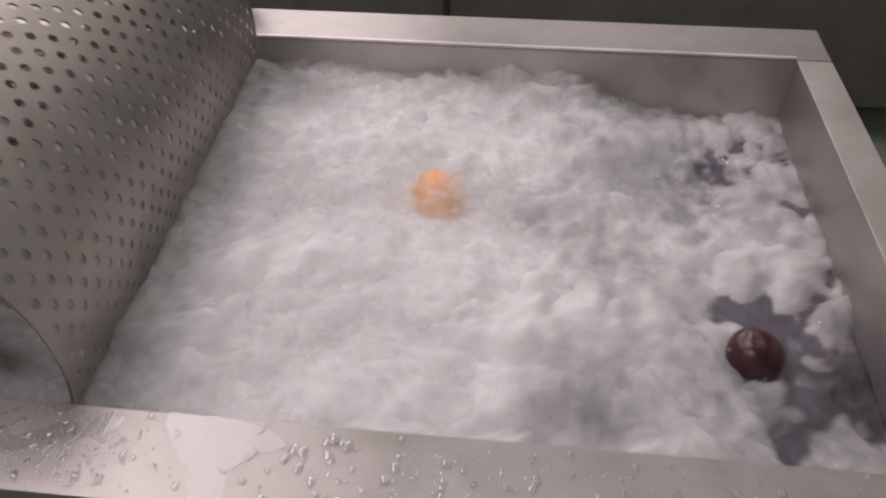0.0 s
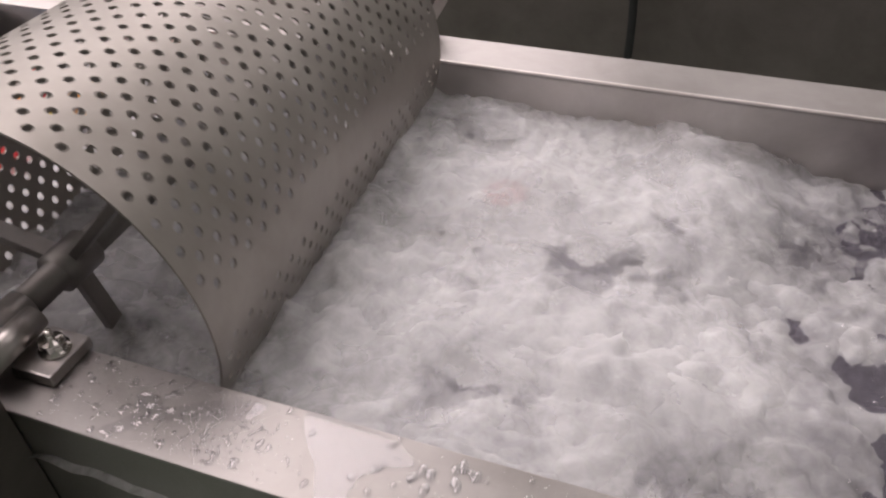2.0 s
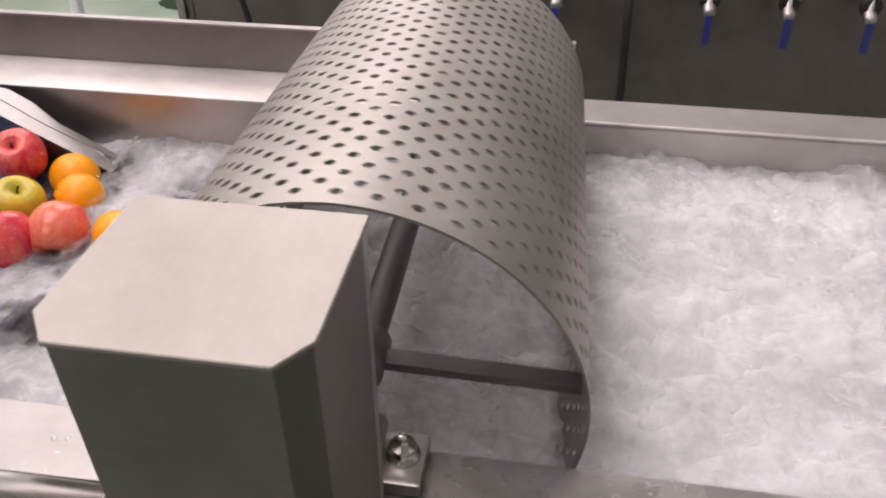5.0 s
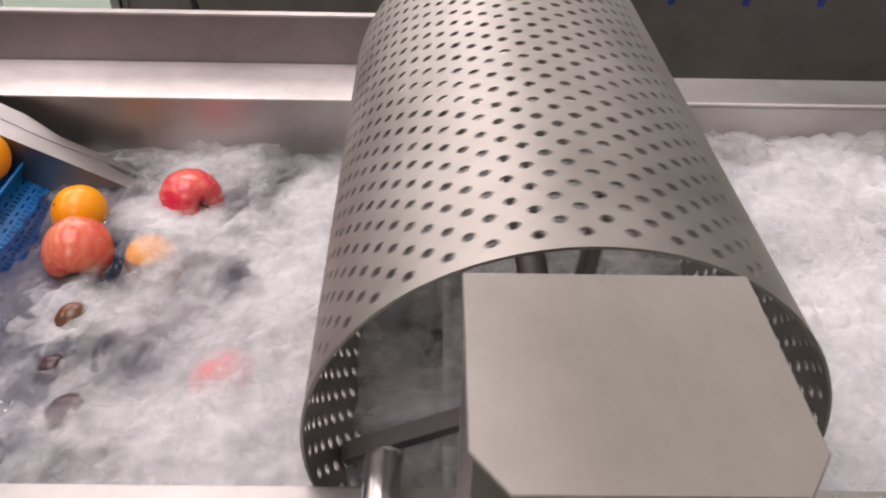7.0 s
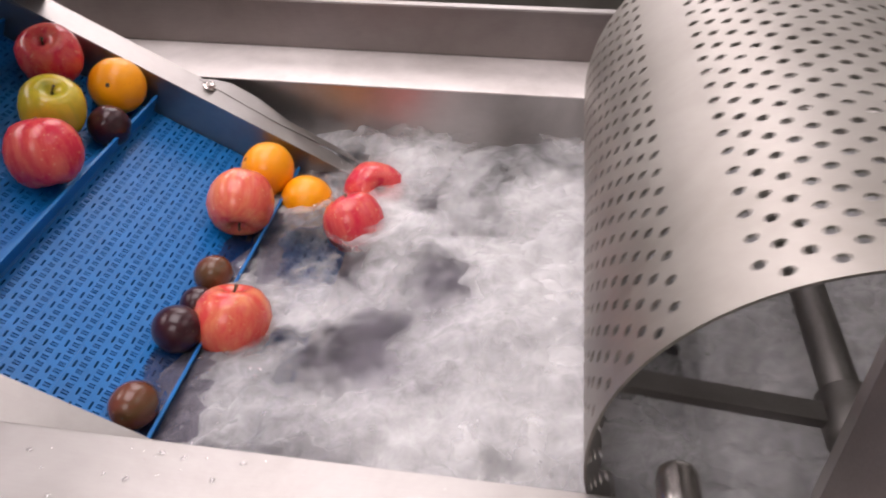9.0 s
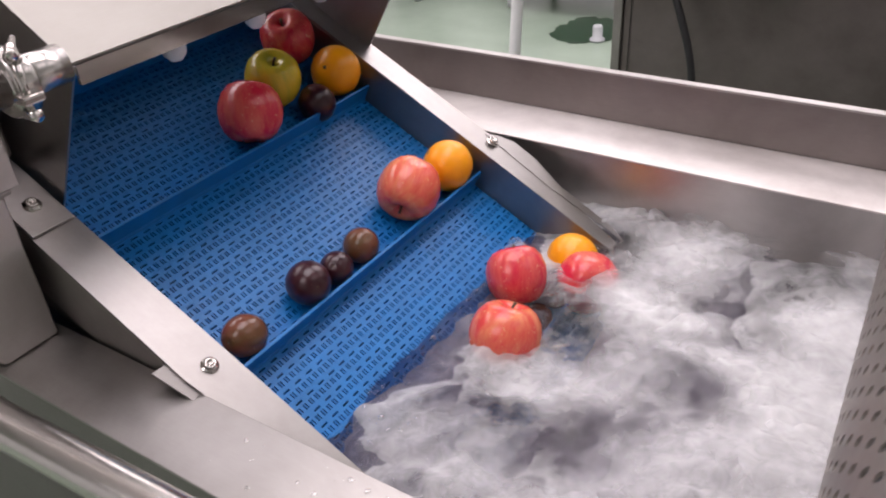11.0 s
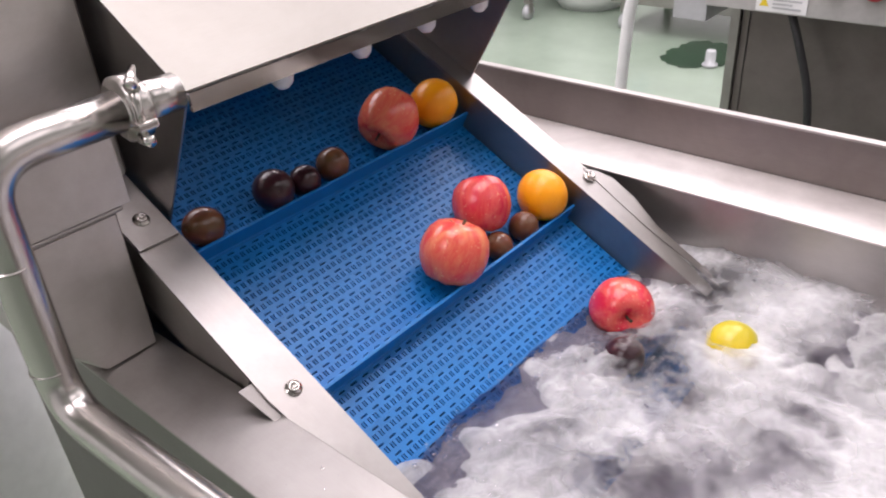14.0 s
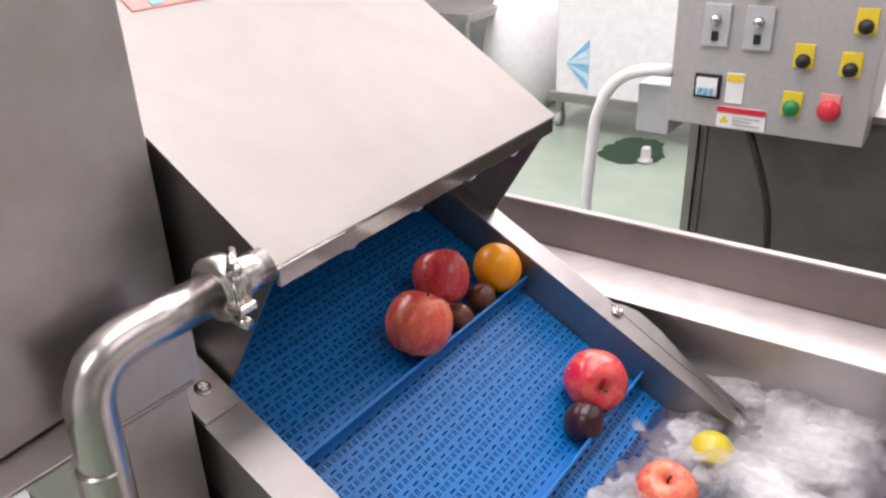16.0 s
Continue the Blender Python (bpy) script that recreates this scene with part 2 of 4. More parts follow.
def add_prism(bm, outline, depth, m=None, bevel=0.0):
    """A flat plate of the given outline (x, y), thick along z, set by m."""
    lo = [bm.verts.new((x, y, 0)) for x, y in outline]
    hi = [bm.verts.new((x, y, depth)) for x, y in outline]
    n = len(outline)
    bm.faces.new(lo[::-1])
    bm.faces.new(hi)
    for i in range(n):
        bm.faces.new((lo[i], lo[(i + 1) % n], hi[(i + 1) % n], hi[i]))
    vs = lo + hi
    if bevel:
        vs = bmesh.ops.bevel(bm, geom=list({e for v in vs for e in v.link_edges}), offset=bevel, segments=1, affect="EDGES")["verts"]
        vs = list(bm.verts)
    if m is not None:
        bmesh.ops.transform(bm, matrix=m, verts=[v for v in vs if v.is_valid])
    bmesh.ops.recalc_face_normals(bm, faces=bm.faces)
    return bm


def prism(outline, depth, m=None, bevel=0.0):
    return add_prism(bmesh.new(), outline, depth, m, bevel)


def tube(points, radius, sides=20, ends=True, rounding=0.0):
    """A round bar through the points, its corners rounded."""
    pts = [Vector(p) for p in points]
    if rounding:
        path = [pts[0]]
        for a, b, c in zip(pts, pts[1:], pts[2:]):
            u, w = (a - b).normalized(), (c - b).normalized()
            p, q = b + u * rounding, b + w * rounding
            for i in range(9):
                s = i / 8
                path.append(p * (1 - s) ** 2 + b * 2 * s * (1 - s) + q * s * s)
        path.append(pts[-1])
        pts = path
    bm, rings = bmesh.new(), []
    side = None
    for i, p in enumerate(pts):
        way = (pts[min(i + 1, len(pts) - 1)] - pts[max(i - 1, 0)]).normalized()
        if side is None:
            side = way.orthogonal().normalized()
        side = (side - way * side.dot(way)).normalized()
        up = way.cross(side)
        r = radius[i] if isinstance(radius, (list, tuple)) else radius
        rings.append([bm.verts.new(p + (side * math.cos(2 * math.pi * k / sides) + up * math.sin(2 * math.pi * k / sides)) * r) for k in range(sides)])
    for a, b in zip(rings, rings[1:]):
        for k in range(sides):
            bm.faces.new((a[k], a[(k + 1) % sides], b[(k + 1) % sides], b[k]))
    if ends:
        bm.faces.new(rings[0][::-1])
        bm.faces.new(rings[-1])
    return bm


def lathe(profile, sides=32):
    """A turned shape from (radius, height) pairs."""
    bm, rings = bmesh.new(), []
    for r, z in profile:
        if r < 1e-6:
            rings.append([bm.verts.new((0, 0, z))])
        else:
            rings.append([bm.verts.new((r * math.cos(2 * math.pi * k / sides), r * math.sin(2 * math.pi * k / sides), z)) for k in range(sides)])
    for a, b in zip(rings, rings[1:]):
        for k in range(sides):
            q = (k + 1) % sides
            if len(a) == 1:
                bm.faces.new((a[0], b[k], b[q]))
            elif len(b) == 1:
                bm.faces.new((a[k], a[q], b[0]))
            else:
                bm.faces.new((a[k], a[q], b[q], b[k]))
    bmesh.ops.recalc_face_normals(bm, faces=bm.faces)
    return bm


def set_at(ob, m):
    ob.matrix_basis = m
    return ob


# ---- room ----
tagged(part("floor", box(-5, 5, -3.5, 6, -0.95, -0.9), FLOOR), "glossy green epoxy factory floor", "floor", kind="structure")
tagged(part("ceiling", box(-5, 5, -3.5, 6, 2.2, 2.3), WALLP), "plain white factory ceiling", "ceiling", kind="structure")
# the south wall is out of view and greyer, to dim reflections in the steel
for nm, b in (("wall_north", (-5, 5, 6, 6.1, -0.95, 2.3)), ("wall_south", (-5, 5, -3.6, -3.5, -0.95, 2.3)),
              ("wall_west", (-5.1, -5, -3.5, 6, -0.95, 2.3)), ("wall_east", (5, 5.1, -3.5, 6, -0.95, 2.3))):
    tagged(part(nm, box(*b), SHADE if nm == "wall_south" else WALLP), "plain painted factory wall", "wall", kind="structure")

# ---- tank ----
W = 0.58
tank = thing("washing_tank", "long brushed stainless steel washing tank full of foaming water", "tank")
part("near_wall", box(-0.02, 1.917, -0.008, -0.005, -0.6, -0.004), STEEL_DARK, tank)
part("far_wall", box(-0.02, 1.917, W, W + 0.003, -0.6, -0.004), STEEL_DARK, tank)
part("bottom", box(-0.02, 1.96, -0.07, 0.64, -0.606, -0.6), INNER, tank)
part("end_wall", box(1.917, 1.92, 0, W, -0.6, -0.004), STEEL_DARK, tank)
part("left_end_wall", box(-0.024, -0.0205, 0, W, -0.6, 0.0), STEEL_DARK, tank)
part("end_skin", box(1.9545, 1.957, -0.07, 0.64, -0.6, -0.0035), STEEL, tank)
# outer skin in the darker steel: shade below the rim painted in
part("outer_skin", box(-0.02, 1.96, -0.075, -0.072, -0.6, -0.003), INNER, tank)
part("back_skin", box(-0.02, 1.96, 0.653, 0.656, -0.6, -0.003), STEEL, tank)
part("near_rim", box(-0.02, 1.957, -0.076, -0.002, -0.003, 0.0, 0.0012), STEEL, tank, "wet brushed steel rim with water drops")
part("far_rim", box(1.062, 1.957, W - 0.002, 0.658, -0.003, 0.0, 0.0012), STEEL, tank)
# left stretch of the same rim, lightened in colour as if lamplit
part("far_rim", box(-0.45, 1.06, W - 0.002, 0.684, -0.003, 0.0, 0.0012), RIM, tank, "wide satin steel rim with overhead light in its colour")
part("end_rim", box(1.915, 1.957, 0.004, W - 0.004, -0.003, 0.0, 0.001), STEEL_Y, tank)
# bright edge line painted by the lighter steel
part("rim_lip", box(1.062, 1.914, W - 0.004, W, 0.0004, 0.004, 0.0015), RIM, tank, "rolled lip with its glint put into the colour")
GUARD = Matrix(((1, 0, 0, 0), (0, 0, 1, 0.685), (0, 1, 0, 0), (0, 0, 0, 1)))
# guard's shaded face comes from its darker colour
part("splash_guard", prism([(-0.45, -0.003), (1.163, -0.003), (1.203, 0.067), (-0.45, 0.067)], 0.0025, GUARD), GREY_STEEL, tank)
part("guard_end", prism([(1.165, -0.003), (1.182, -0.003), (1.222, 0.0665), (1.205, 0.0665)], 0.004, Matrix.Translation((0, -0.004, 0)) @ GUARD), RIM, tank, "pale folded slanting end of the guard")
part("guard_fold", box(-0.45, 1.222, 0.682, 0.695, 0.0672, 0.0705, 0.001), STEEL, tank)
for lx in (0.02, 0.75, 1.85):
    for ly in (-0.04, 0.6):
        part("leg", box(lx - 0.03, lx + 0.03, ly - 0.03, ly + 0.03, -0.9, -0.606, 0.003), STEEL_Y, tank)

# ---- conveyor ----
SLOPE = radians(28)
CA, SA = math.cos(SLOPE), math.sin(SLOPE)
BELT_V, PITCH, RUN, SPROCKET = 0.067, 0.0495, 1.625, 0.05
LOOP = 72 * PITCH
BELT_LOW = -0.62


def slope_pose(u, y, h):
    """A place u metres up the belt from its reference, h above its surface, with x up the slope."""
    return Matrix.Translation((0.409 - CA * u + SA * h, y, -0.059 + SA * u + CA * h)) @ Matrix.Rotation(math.pi, 4, "Z") @ Matrix.Rotation(-SLOPE, 4, "Y")


def belt_module_mesh():
    """A moulded plate with three rows of paired slots, each with a row of staggered dashes, right through it."""
    row, pair, n = PITCH / 3, 0.0083, 55
    xs = [r * row + c for r in range(3) for c in (0.0, 0.0022, 0.0088, 0.0116, 0.0138)] + [PITCH - 0.0002]
    width = n * pair
    ys = [k * pair + c - width / 2 for k in range(n) for c in (0.0, 0.0012, 0.0027, 0.0042, 0.0057)] + [width / 2]
    holes = set()
    for j in range(len(ys) - 1):
        c, k = j % 5, j // 5
        for r in range(3):
            if c in (1, 3):
                holes.add((5 * r + 1, j))
            if (k + r) % 2 == 0 and c > 0 or (k + r) % 2 == 1 and c == 0 and k > 0:
                holes.add((5 * r + 3, j))
    h, verts, faces = 0.011, [], []
    ny = len(ys)
    for z in (0, -h):
        verts += [(x, y, z) for x in xs for y in ys]
    off = len(xs) * ny

    def at(i, j, low):
        return i * ny + j + (off if low else 0)
    for i in range(len(xs) - 1):
        for j in range(ny - 1):
            if (i, j) in holes:
                q = (at(i, j, 0), at(i + 1, j, 0), at(i + 1, j + 1, 0), at(i, j + 1, 0))
                for a in range(4):
                    p0, p1 = q[a], q[(a + 1) % 4]
                    faces.append((p1, p0, p0 + off, p1 + off))
            else:
                faces.append((at(i, j, 0), at(i + 1, j, 0), at(i + 1, j + 1, 0), at(i, j + 1, 0)))
    for j in range(ny - 1):
        faces.append((at(0, j, 0), at(0, j + 1, 0), at(0, j + 1, 1), at(0, j, 1)))
        faces.append((at(15, j + 1, 0), at(15, j, 0), at(15, j, 1), at(15, j + 1, 1)))
    me = bpy.data.meshes.new("belt_module")
    me.from_pydata(verts, [], faces)
    me.materials.append(BLUE)
    return me


def flight_mesh():
    bm = box(0.001, 0.0045, -0.2275, 0.2275, 0.0, 0.026, 0.0008)
    add_box(bm, 0.0, 0.012, -0.2275, 0.2275, -0.002, 0.003, 0.0008)
    me = bpy.data.meshes.new("flight")
    bm.to_mesh(me)
    bm.free()
    me.materials.append(BLUE)
    return me


belt = thing("conveyor_belt", "wet blue slotted plastic belt with raised flights climbing from water", "conveyor belt", slope_pose(0, 0.273, 0))
belt_plate, belt_flight = belt_module_mesh(), flight_mesh()
MODULES = []
for i in range(72):
    ob = new("belt_module", belt_plate)
    ob.parent = belt
    MODULES.append(ob)
    if i % 4 == 0:
        fl = new("flight", belt_flight)
        fl.parent = ob


def on_loop(s):
    """The pose of a module s metres along the loop, in the belt's own space."""
    s %= LOOP
    r, half = SPROCKET, math.pi * SPROCKET
    if s < RUN:
        return pose(BELT_LOW + s, 0, 0)
    s -= RUN
    if s < half:
        a = s / r
        return pose(BELT_LOW + RUN + r * math.sin(a), 0, -r + r * math.cos(a), 0, math.degrees(a), 0)
    s -= half
    if s < LOOP / 2 - half:
        return pose(BELT_LOW + RUN - s, 0, -2 * r, 0, 180, 0)
    a = math.pi + (s - (LOOP / 2 - half)) / r
    return pose(BELT_LOW + r * math.sin(a), 0, -r + r * math.cos(a), 0, math.degrees(a), 0)


conveyor = thing("conveyor", "brushed steel side rails and bed of the inclined conveyor", "conveyor", slope_pose(0, 0.279, 0))
RAIL_H = 0.050
RAILS = (
    (1, [(-0.165, 0.2370), (0.0, 0.2365), (1.02, 0.234), (1.02, 0.287), (0.25, 0.282), (0.05, 0.284), (-0.10, 0.270), (-0.165, 0.252)],
     [(0.074, 0.298), (0.073, 0.276), (-0.10, 0.258), (-0.03, 0.277), (0.03, 0.291)], (0.046, 0.277), 0.2585),
    (-1, [(-0.165, -0.2220), (0.0, -0.2225), (1.02, -0.228), (1.02, -0.266), (0.05, -0.262), (-0.10, -0.252), (-0.165, -0.242)],
     [(0.062, -0.256), (0.048, -0.270), (0.027, -0.281), (-0.012, -0.279), (-0.061, -0.264), (-0.150, -0.262), (-0.170, -0.252), (-0.05, -0.248)], (0.046,), 0.2495),
)
for s, rail, wing, bolts, by in RAILS:
    wall, edge = (0.2355 if s > 0 else -0.2235), rail[3][1]
    ya, yb = wall, wall + 0.002 * s
    part("side_plate", box(-0.16, 1.02, min(ya, yb), max(ya, yb), -0.13, RAIL_H - 0.0002), STEEL, conveyor)
    part("rail_top", prism(rail if s < 0 else rail[::-1], 0.003, Matrix.Translation((0, 0, RAIL_H)), 0.0008), STEEL, conveyor, "bright folded top flange of the rail")
    part("rail_skirt", box(0.08, 1.02, min(edge - 0.008 * s, edge - 0.010 * s), max(edge - 0.008 * s, edge - 0.010 * s), -0.02, RAIL_H - 0.0005), STEEL_DARK, conveyor)
    # near gusset takes the darker steel to subdue the lamp's reflection
    part("gusset", prism(wing if s < 0 else wing[::-1], 0.0015 if s > 0 else 0.0008, Matrix.Translation((0, 0, RAIL_H + (-0.0017 if s > 0 else 0.0032)))), INNER if s > 0 else STEEL, conveyor, "thin folded steel gusset plate")
    for u in bolts:
        set_at(part("bolt", lathe([(0, 0.0032), (0.003, 0.0036), (0.0032, 0.0052), (0.0052, 0.005), (0.0056, 0.003), (0.0056, 0.0012), (0.0082, 0.0010), (0.0086, 0), (0, 0)], 20), CHROME, conveyor, smooth=True), pose(u, by * s, RAIL_H + (0.0065 if u > 0.2 else 0.0053 if s < 0 else 0.0033)))
part("joint_plate", box(0.245, 0.33, 0.238, 0.2815, RAIL_H + 0.0033, RAIL_H + 0.0062, 0.0008), STEEL, conveyor)
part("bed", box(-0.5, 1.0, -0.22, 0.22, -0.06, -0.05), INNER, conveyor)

# ---- hood over the conveyor ----
hood = thing("conveyor_hood", "large plain stainless steel hood covering the upper conveyor", "hood")
HX, HZ, HS = 0.286, 0.263, math.tan(radians(33))
HB = -0.06


def sheet_xz(outline, y0, thick):
    """An upright plate of outline (x, z) from y0, thick along y."""
    return prism([(x, z) for x, z in outline], thick, Matrix(((1, 0, 0, 0), (0, 0, 1, y0), (0, 1, 0, 0), (0, 0, 0, 1))))


side = [(HX, HZ - 0.004), (0.188, 0.098), (HB, 0.232), (HB, HZ + (HX - HB) * HS - 0.004)]
part("hood_side", sheet_xz(side, 0.0475, 0.002), STEEL, hood)
part("hood_side", sheet_xz(side, 0.5345, 0.002), STEEL, hood)
part("hood_top", sheet_xz([(HX, HZ), (HX - 0.002, HZ - 0.003), (HB, HZ + (HX - HB) * HS - 0.003), (HB, HZ + (HX - HB) * HS)], 0.044, 0.496), HOOD, hood, "wide plain steel cover plate")
def on_top(x):
    return HZ + (HX - x) * HS


label_on = part("sticker", sheet_xz([(0.022, on_top(0.022) + 0.0003), (0.022, on_top(0.022) + 0.0016), (-0.004, on_top(-0.004) + 0.0016), (-0.004, on_top(-0.004) + 0.0003)], 0.14, 0.10), PINK, hood, "orange pink sticker with a blue patch")
part("sticker_patch", sheet_xz([(0.02, on_top(0.02) + 0.0017), (0.02, on_top(0.02) + 0.003), (0.003, on_top(0.003) + 0.003), (0.003, on_top(0.003) + 0.0017)], 0.165, 0.014), SKYB, label_on)
part("front_fold", box(HX - 0.004, HX, 0.0497, 0.5343, HZ - 0.020, HZ - 0.0035), CHROME, hood, "mirror-bright folded front lip")
for ny in (0.174, 0.284, 0.39, 0.49):
    noz = set_at(part("spray_nozzle", lathe([(0, 0), (0.006, 0), (0.011, 0.006), (0.013, 0.02), (0.013, 0.032), (0.009, 0.034), (0.009, 0.06), (0, 0.06)], 12), WHITE, hood, "white plastic spray nozzle", True),
                 pose(0.25, ny, 0.219))
part("spray_pipe", tube([(0.25, 0.0505, 0.266), (0.25, 0.533, 0.266)], 0.008, 14), STEEL, hood, smooth=True)

# ---- column, box and supply pipe beside the hood ----
column = thing("steel_column", "tall smooth stainless steel housing beside the conveyor hood", "housing")
part("upper_body", prism([(0.162, 0.036), (-0.5, 0.036), (-0.5, -0.42), (0.205, -0.42)], 0.943, Matrix.Translation((0, 0, 0.1565)), 0.004), STEEL_Y, column)
FACE = Matrix(((0, 0, 1, -0.05), (1, 0, 0, 0), (0, 1, 0, 0), (0, 0, 0, 1)))
part("lower_body", prism([(-0.011, 0.0005), (-0.011, 0.152), (-0.125, 0.152), (-0.125, 0.072), (-0.066, 0.0005)][::-1], 0.266, FACE, 0.002), STEEL_Y, column)
part("front_cover", sheet_xz([(0.203, 0.1567), (0.217, 0.1567), (0.217, 0.226), (0.203, 0.226)], -0.092, 0.096), STEEL_Y, column)
part("lower_lip", box(0.0, 0.2185, -0.42, -0.005, 0.1525, 0.156, 0.001), STEEL, column)
part("foot", box(-0.3, -0.24, -0.41, -0.35, -0.9, 0.155, 0.002), STEEL_Y, column)

pipe = thing("supply_pipe", "polished steel water pipe with rounded bends beside the tank", "pipe")
part("pipe_run", tube([(0.27, 0.0, 0.260), (0.27, -0.122, 0.260), (0.272, -0.127, 0.03), (0.60, -0.110, 0.024), (0.978, -0.10, 0.02)], 0.0172, 28, True, 0.045), PIPE, pipe, smooth=True)
part("pipe_stub", tube([(0.27, 0.007, 0.260), (0.27, 0.0468, 0.260)], 0.0165, 24), PIPE, pipe, smooth=True)
cl = set_at(part("clamp", lathe([(0.0174, -0.010), (0.024, -0.010), (0.0275, -0.007), (0.0275, 0.007), (0.024, 0.010), (0.0168, 0.010), (0.0168, 0.018)], 36), PIPE, pipe, "polished hinged pipe clamp", True), pose(0.27, 0.003, 0.260, 90, 0, 0))
for wy in (0.175, 0.075):
    part("weld_seam", tube([(0.2712, -0.1265, wy - 0.001), (0.2712, -0.1265, wy + 0.001)], 0.0176, 24), PIPE, pipe, smooth=True)
part("clamp_bolt", tube([(0.027, -0.024, 0.006), (0.027, 0.026, 0.006)], 0.0035, 12), CHROME, cl, smooth=True)
part("wing_nut", tube([(0.012, 0.034, -0.006), (0.020, 0.029, 0.002), (0.027, 0.025, 0.006), (0.034, 0.029, 0.010), (0.042, 0.034, 0.016)], [0.003, 0.0045, 0.007, 0.0045, 0.003], 10), CHROME, cl, smooth=True)
part("hinge_pin", tube([(0.020, -0.020, 0.006), (0.034, -0.020, 0.006)], 0.005, 12), CHROME, cl, smooth=True)
part("clamp_ear", box(0.020, 0.036, -0.010, -0.003, -0.004, 0.014, 0.002), CHROME, cl)

# ---- drum ----
DX, DZ, DR, DY0, DY1 = 1.0618, 0.025, 0.1843, 0.012, 0.565
drum = thing("perforated_drum", "rotating drum of perforated stainless steel sheet half sunk in foam", "drum", pose(DX, DY0, DZ, 0, 0, 0.9))


def drum_shell():
    """Rolled sheet with staggered round holes, and a plain welded seam."""
    cols, rows, thick, hole = 42, 43, 0.0022, 0.0044
    da = (DY1 - DY0 - 0.016) / rows
    step = 2 * math.pi / cols
    verts, faces, smooth = [], [], []

    def cyl(a, y, r):
        verts.append((r * math.sin(a), y, r * math.cos(a)))
        return len(verts) - 1

    def quad(*ids):
        faces.append(ids)
    for r in range(rows):
        y0 = 0.008 + r * da
        yc = y0 + da / 2
        shift = 0.5 * step if r % 2 else 0.0
        for c in range(cols):
            a0 = c * step + shift
            ac = a0 + step / 2
            seam = min(abs(ac % (2 * math.pi)), abs(2 * math.pi - ac % (2 * math.pi))) < step * 0.55
            ring = [(a0, y0), (ac, y0), (a0 + step, y0), (a0 + step, yc), (a0 + step, y0 + da), (ac, y0 + da), (a0, y0 + da), (a0, yc)]
            for radius, flip in ((DR, False), (DR - thick, True)):
                out = [cyl(a, y, radius) for a, y in ring]
                if seam:
                    mid = cyl(ac, yc, radius)
                    for k in range(8):
                        f = (out[k], out[(k + 1) % 8], mid)
                        quad(*(f[::-1] if not flip else f))
                    continue
                inn = []
                for k in range(8):
                    th = math.radians(225 + 45 * k)
                    inn.append(cyl(ac + hole * math.cos(th) / DR, yc + hole * math.sin(th), radius))
                for k in range(8):
                    f = (out[k], out[(k + 1) % 8], inn[(k + 1) % 8], inn[k])
                    quad(*(f[::-1] if not flip else f))
                if flip:
                    top = []
                    for k in range(8):
                        th = math.radians(225 + 45 * k)
                        top.append((cyl(ac + hole * math.cos(th) / DR, yc + hole * math.sin(th), DR), cyl(ac + hole * math.cos(th) / DR, yc + hole * math.sin(th), DR - thick)))
                    for k in range(8):
                        q = (k + 1) % 8
                        quad(top[k][0], top[q][0], top[q][1], top[k][1])
    for ya, yb in ((0.0, 0.008), (0.008 + rows * da, DY1 - DY0)):
        n = 84
        for radius, flip in ((DR, False), (DR - thick, True)):
            ra = [cyl(2 * math.pi * k / n, ya, radius) for k in range(n)]
            rb = [cyl(2 * math.pi * k / n, yb, radius) for k in range(n)]
            for k in range(n):
                f = (ra[k], ra[(k + 1) % n], rb[(k + 1) % n], rb[k])
                quad(*(f[::-1] if not flip else f))
    for y, flip in ((0.0, False), (DY1 - DY0, True)):
        n = 84
        ra = [cyl(2 * math.pi * k / n, y, DR) for k in range(n)]
        rb = [cyl(2 * math.pi * k / n, y, DR - thick) for k in range(n)]
        for k in range(n):
            f = (ra[k], ra[(k + 1) % n], rb[(k + 1) % n], rb[k])
            quad(*(f if not flip else f[::-1]))
    me = bpy.data.meshes.new("shell")
    me.from_pydata(verts, [], faces)
    bm = bmesh.new()
    bm.from_mesh(me)
    bmesh.ops.remove_doubles(bm, verts=bm.verts, dist=0.00005)
    bm.to_mesh(me)
    bm.free()
    me.polygons.foreach_set("use_smooth", [True] * len(me.polygons))
    me.set_sharp_from_angle(angle=radians(40))
    return me


link_mesh("shell", drum_shell(), DRUM, drum)
part("shaft", tube([(0, -0.002, 0), (0, 0.60, 0)], 0.014, 24), INNER, drum, smooth=True)
for ys in (0.055, 0.50):
    part("hub", tube([(0, ys - 0.02, 0), (0, ys + 0.02, 0)], 0.020, 24), INNER, drum, smooth=True)
    for k in range(3):
        m = Matrix.Rotation(radians(79 + 120 * k), 4, "Y")
        part("spoke", box(-0.0045, 0.0045, ys - 0.009, ys + 0.009, 0.018, DR - 0.004, 0.001, m), INNER, drum)

# ---- bearings and drive cover of the drum ----
bearing = thing("bearing_block", "steel bearing plate bolted on the tank rim beside the drum", "bearing")
part("base_plate", box(1.088, 1.128, -0.046, 0.003, 0.0005, 0.0125, 0.002), STEEL_DARK, bearing)
part("housing", tube([(1.085, -0.060, 0.028), (1.085, -0.004, 0.028)], [0.013, 0.012], 24), STEEL_DARK, bearing, smooth=True)
part("shaft_end", tube([(DX, -0.0655, DZ), (DX, 0.006, DZ)], [0.016, 0.016], 28), STEEL_DARK, bearing, "round shaft of the drum", True)
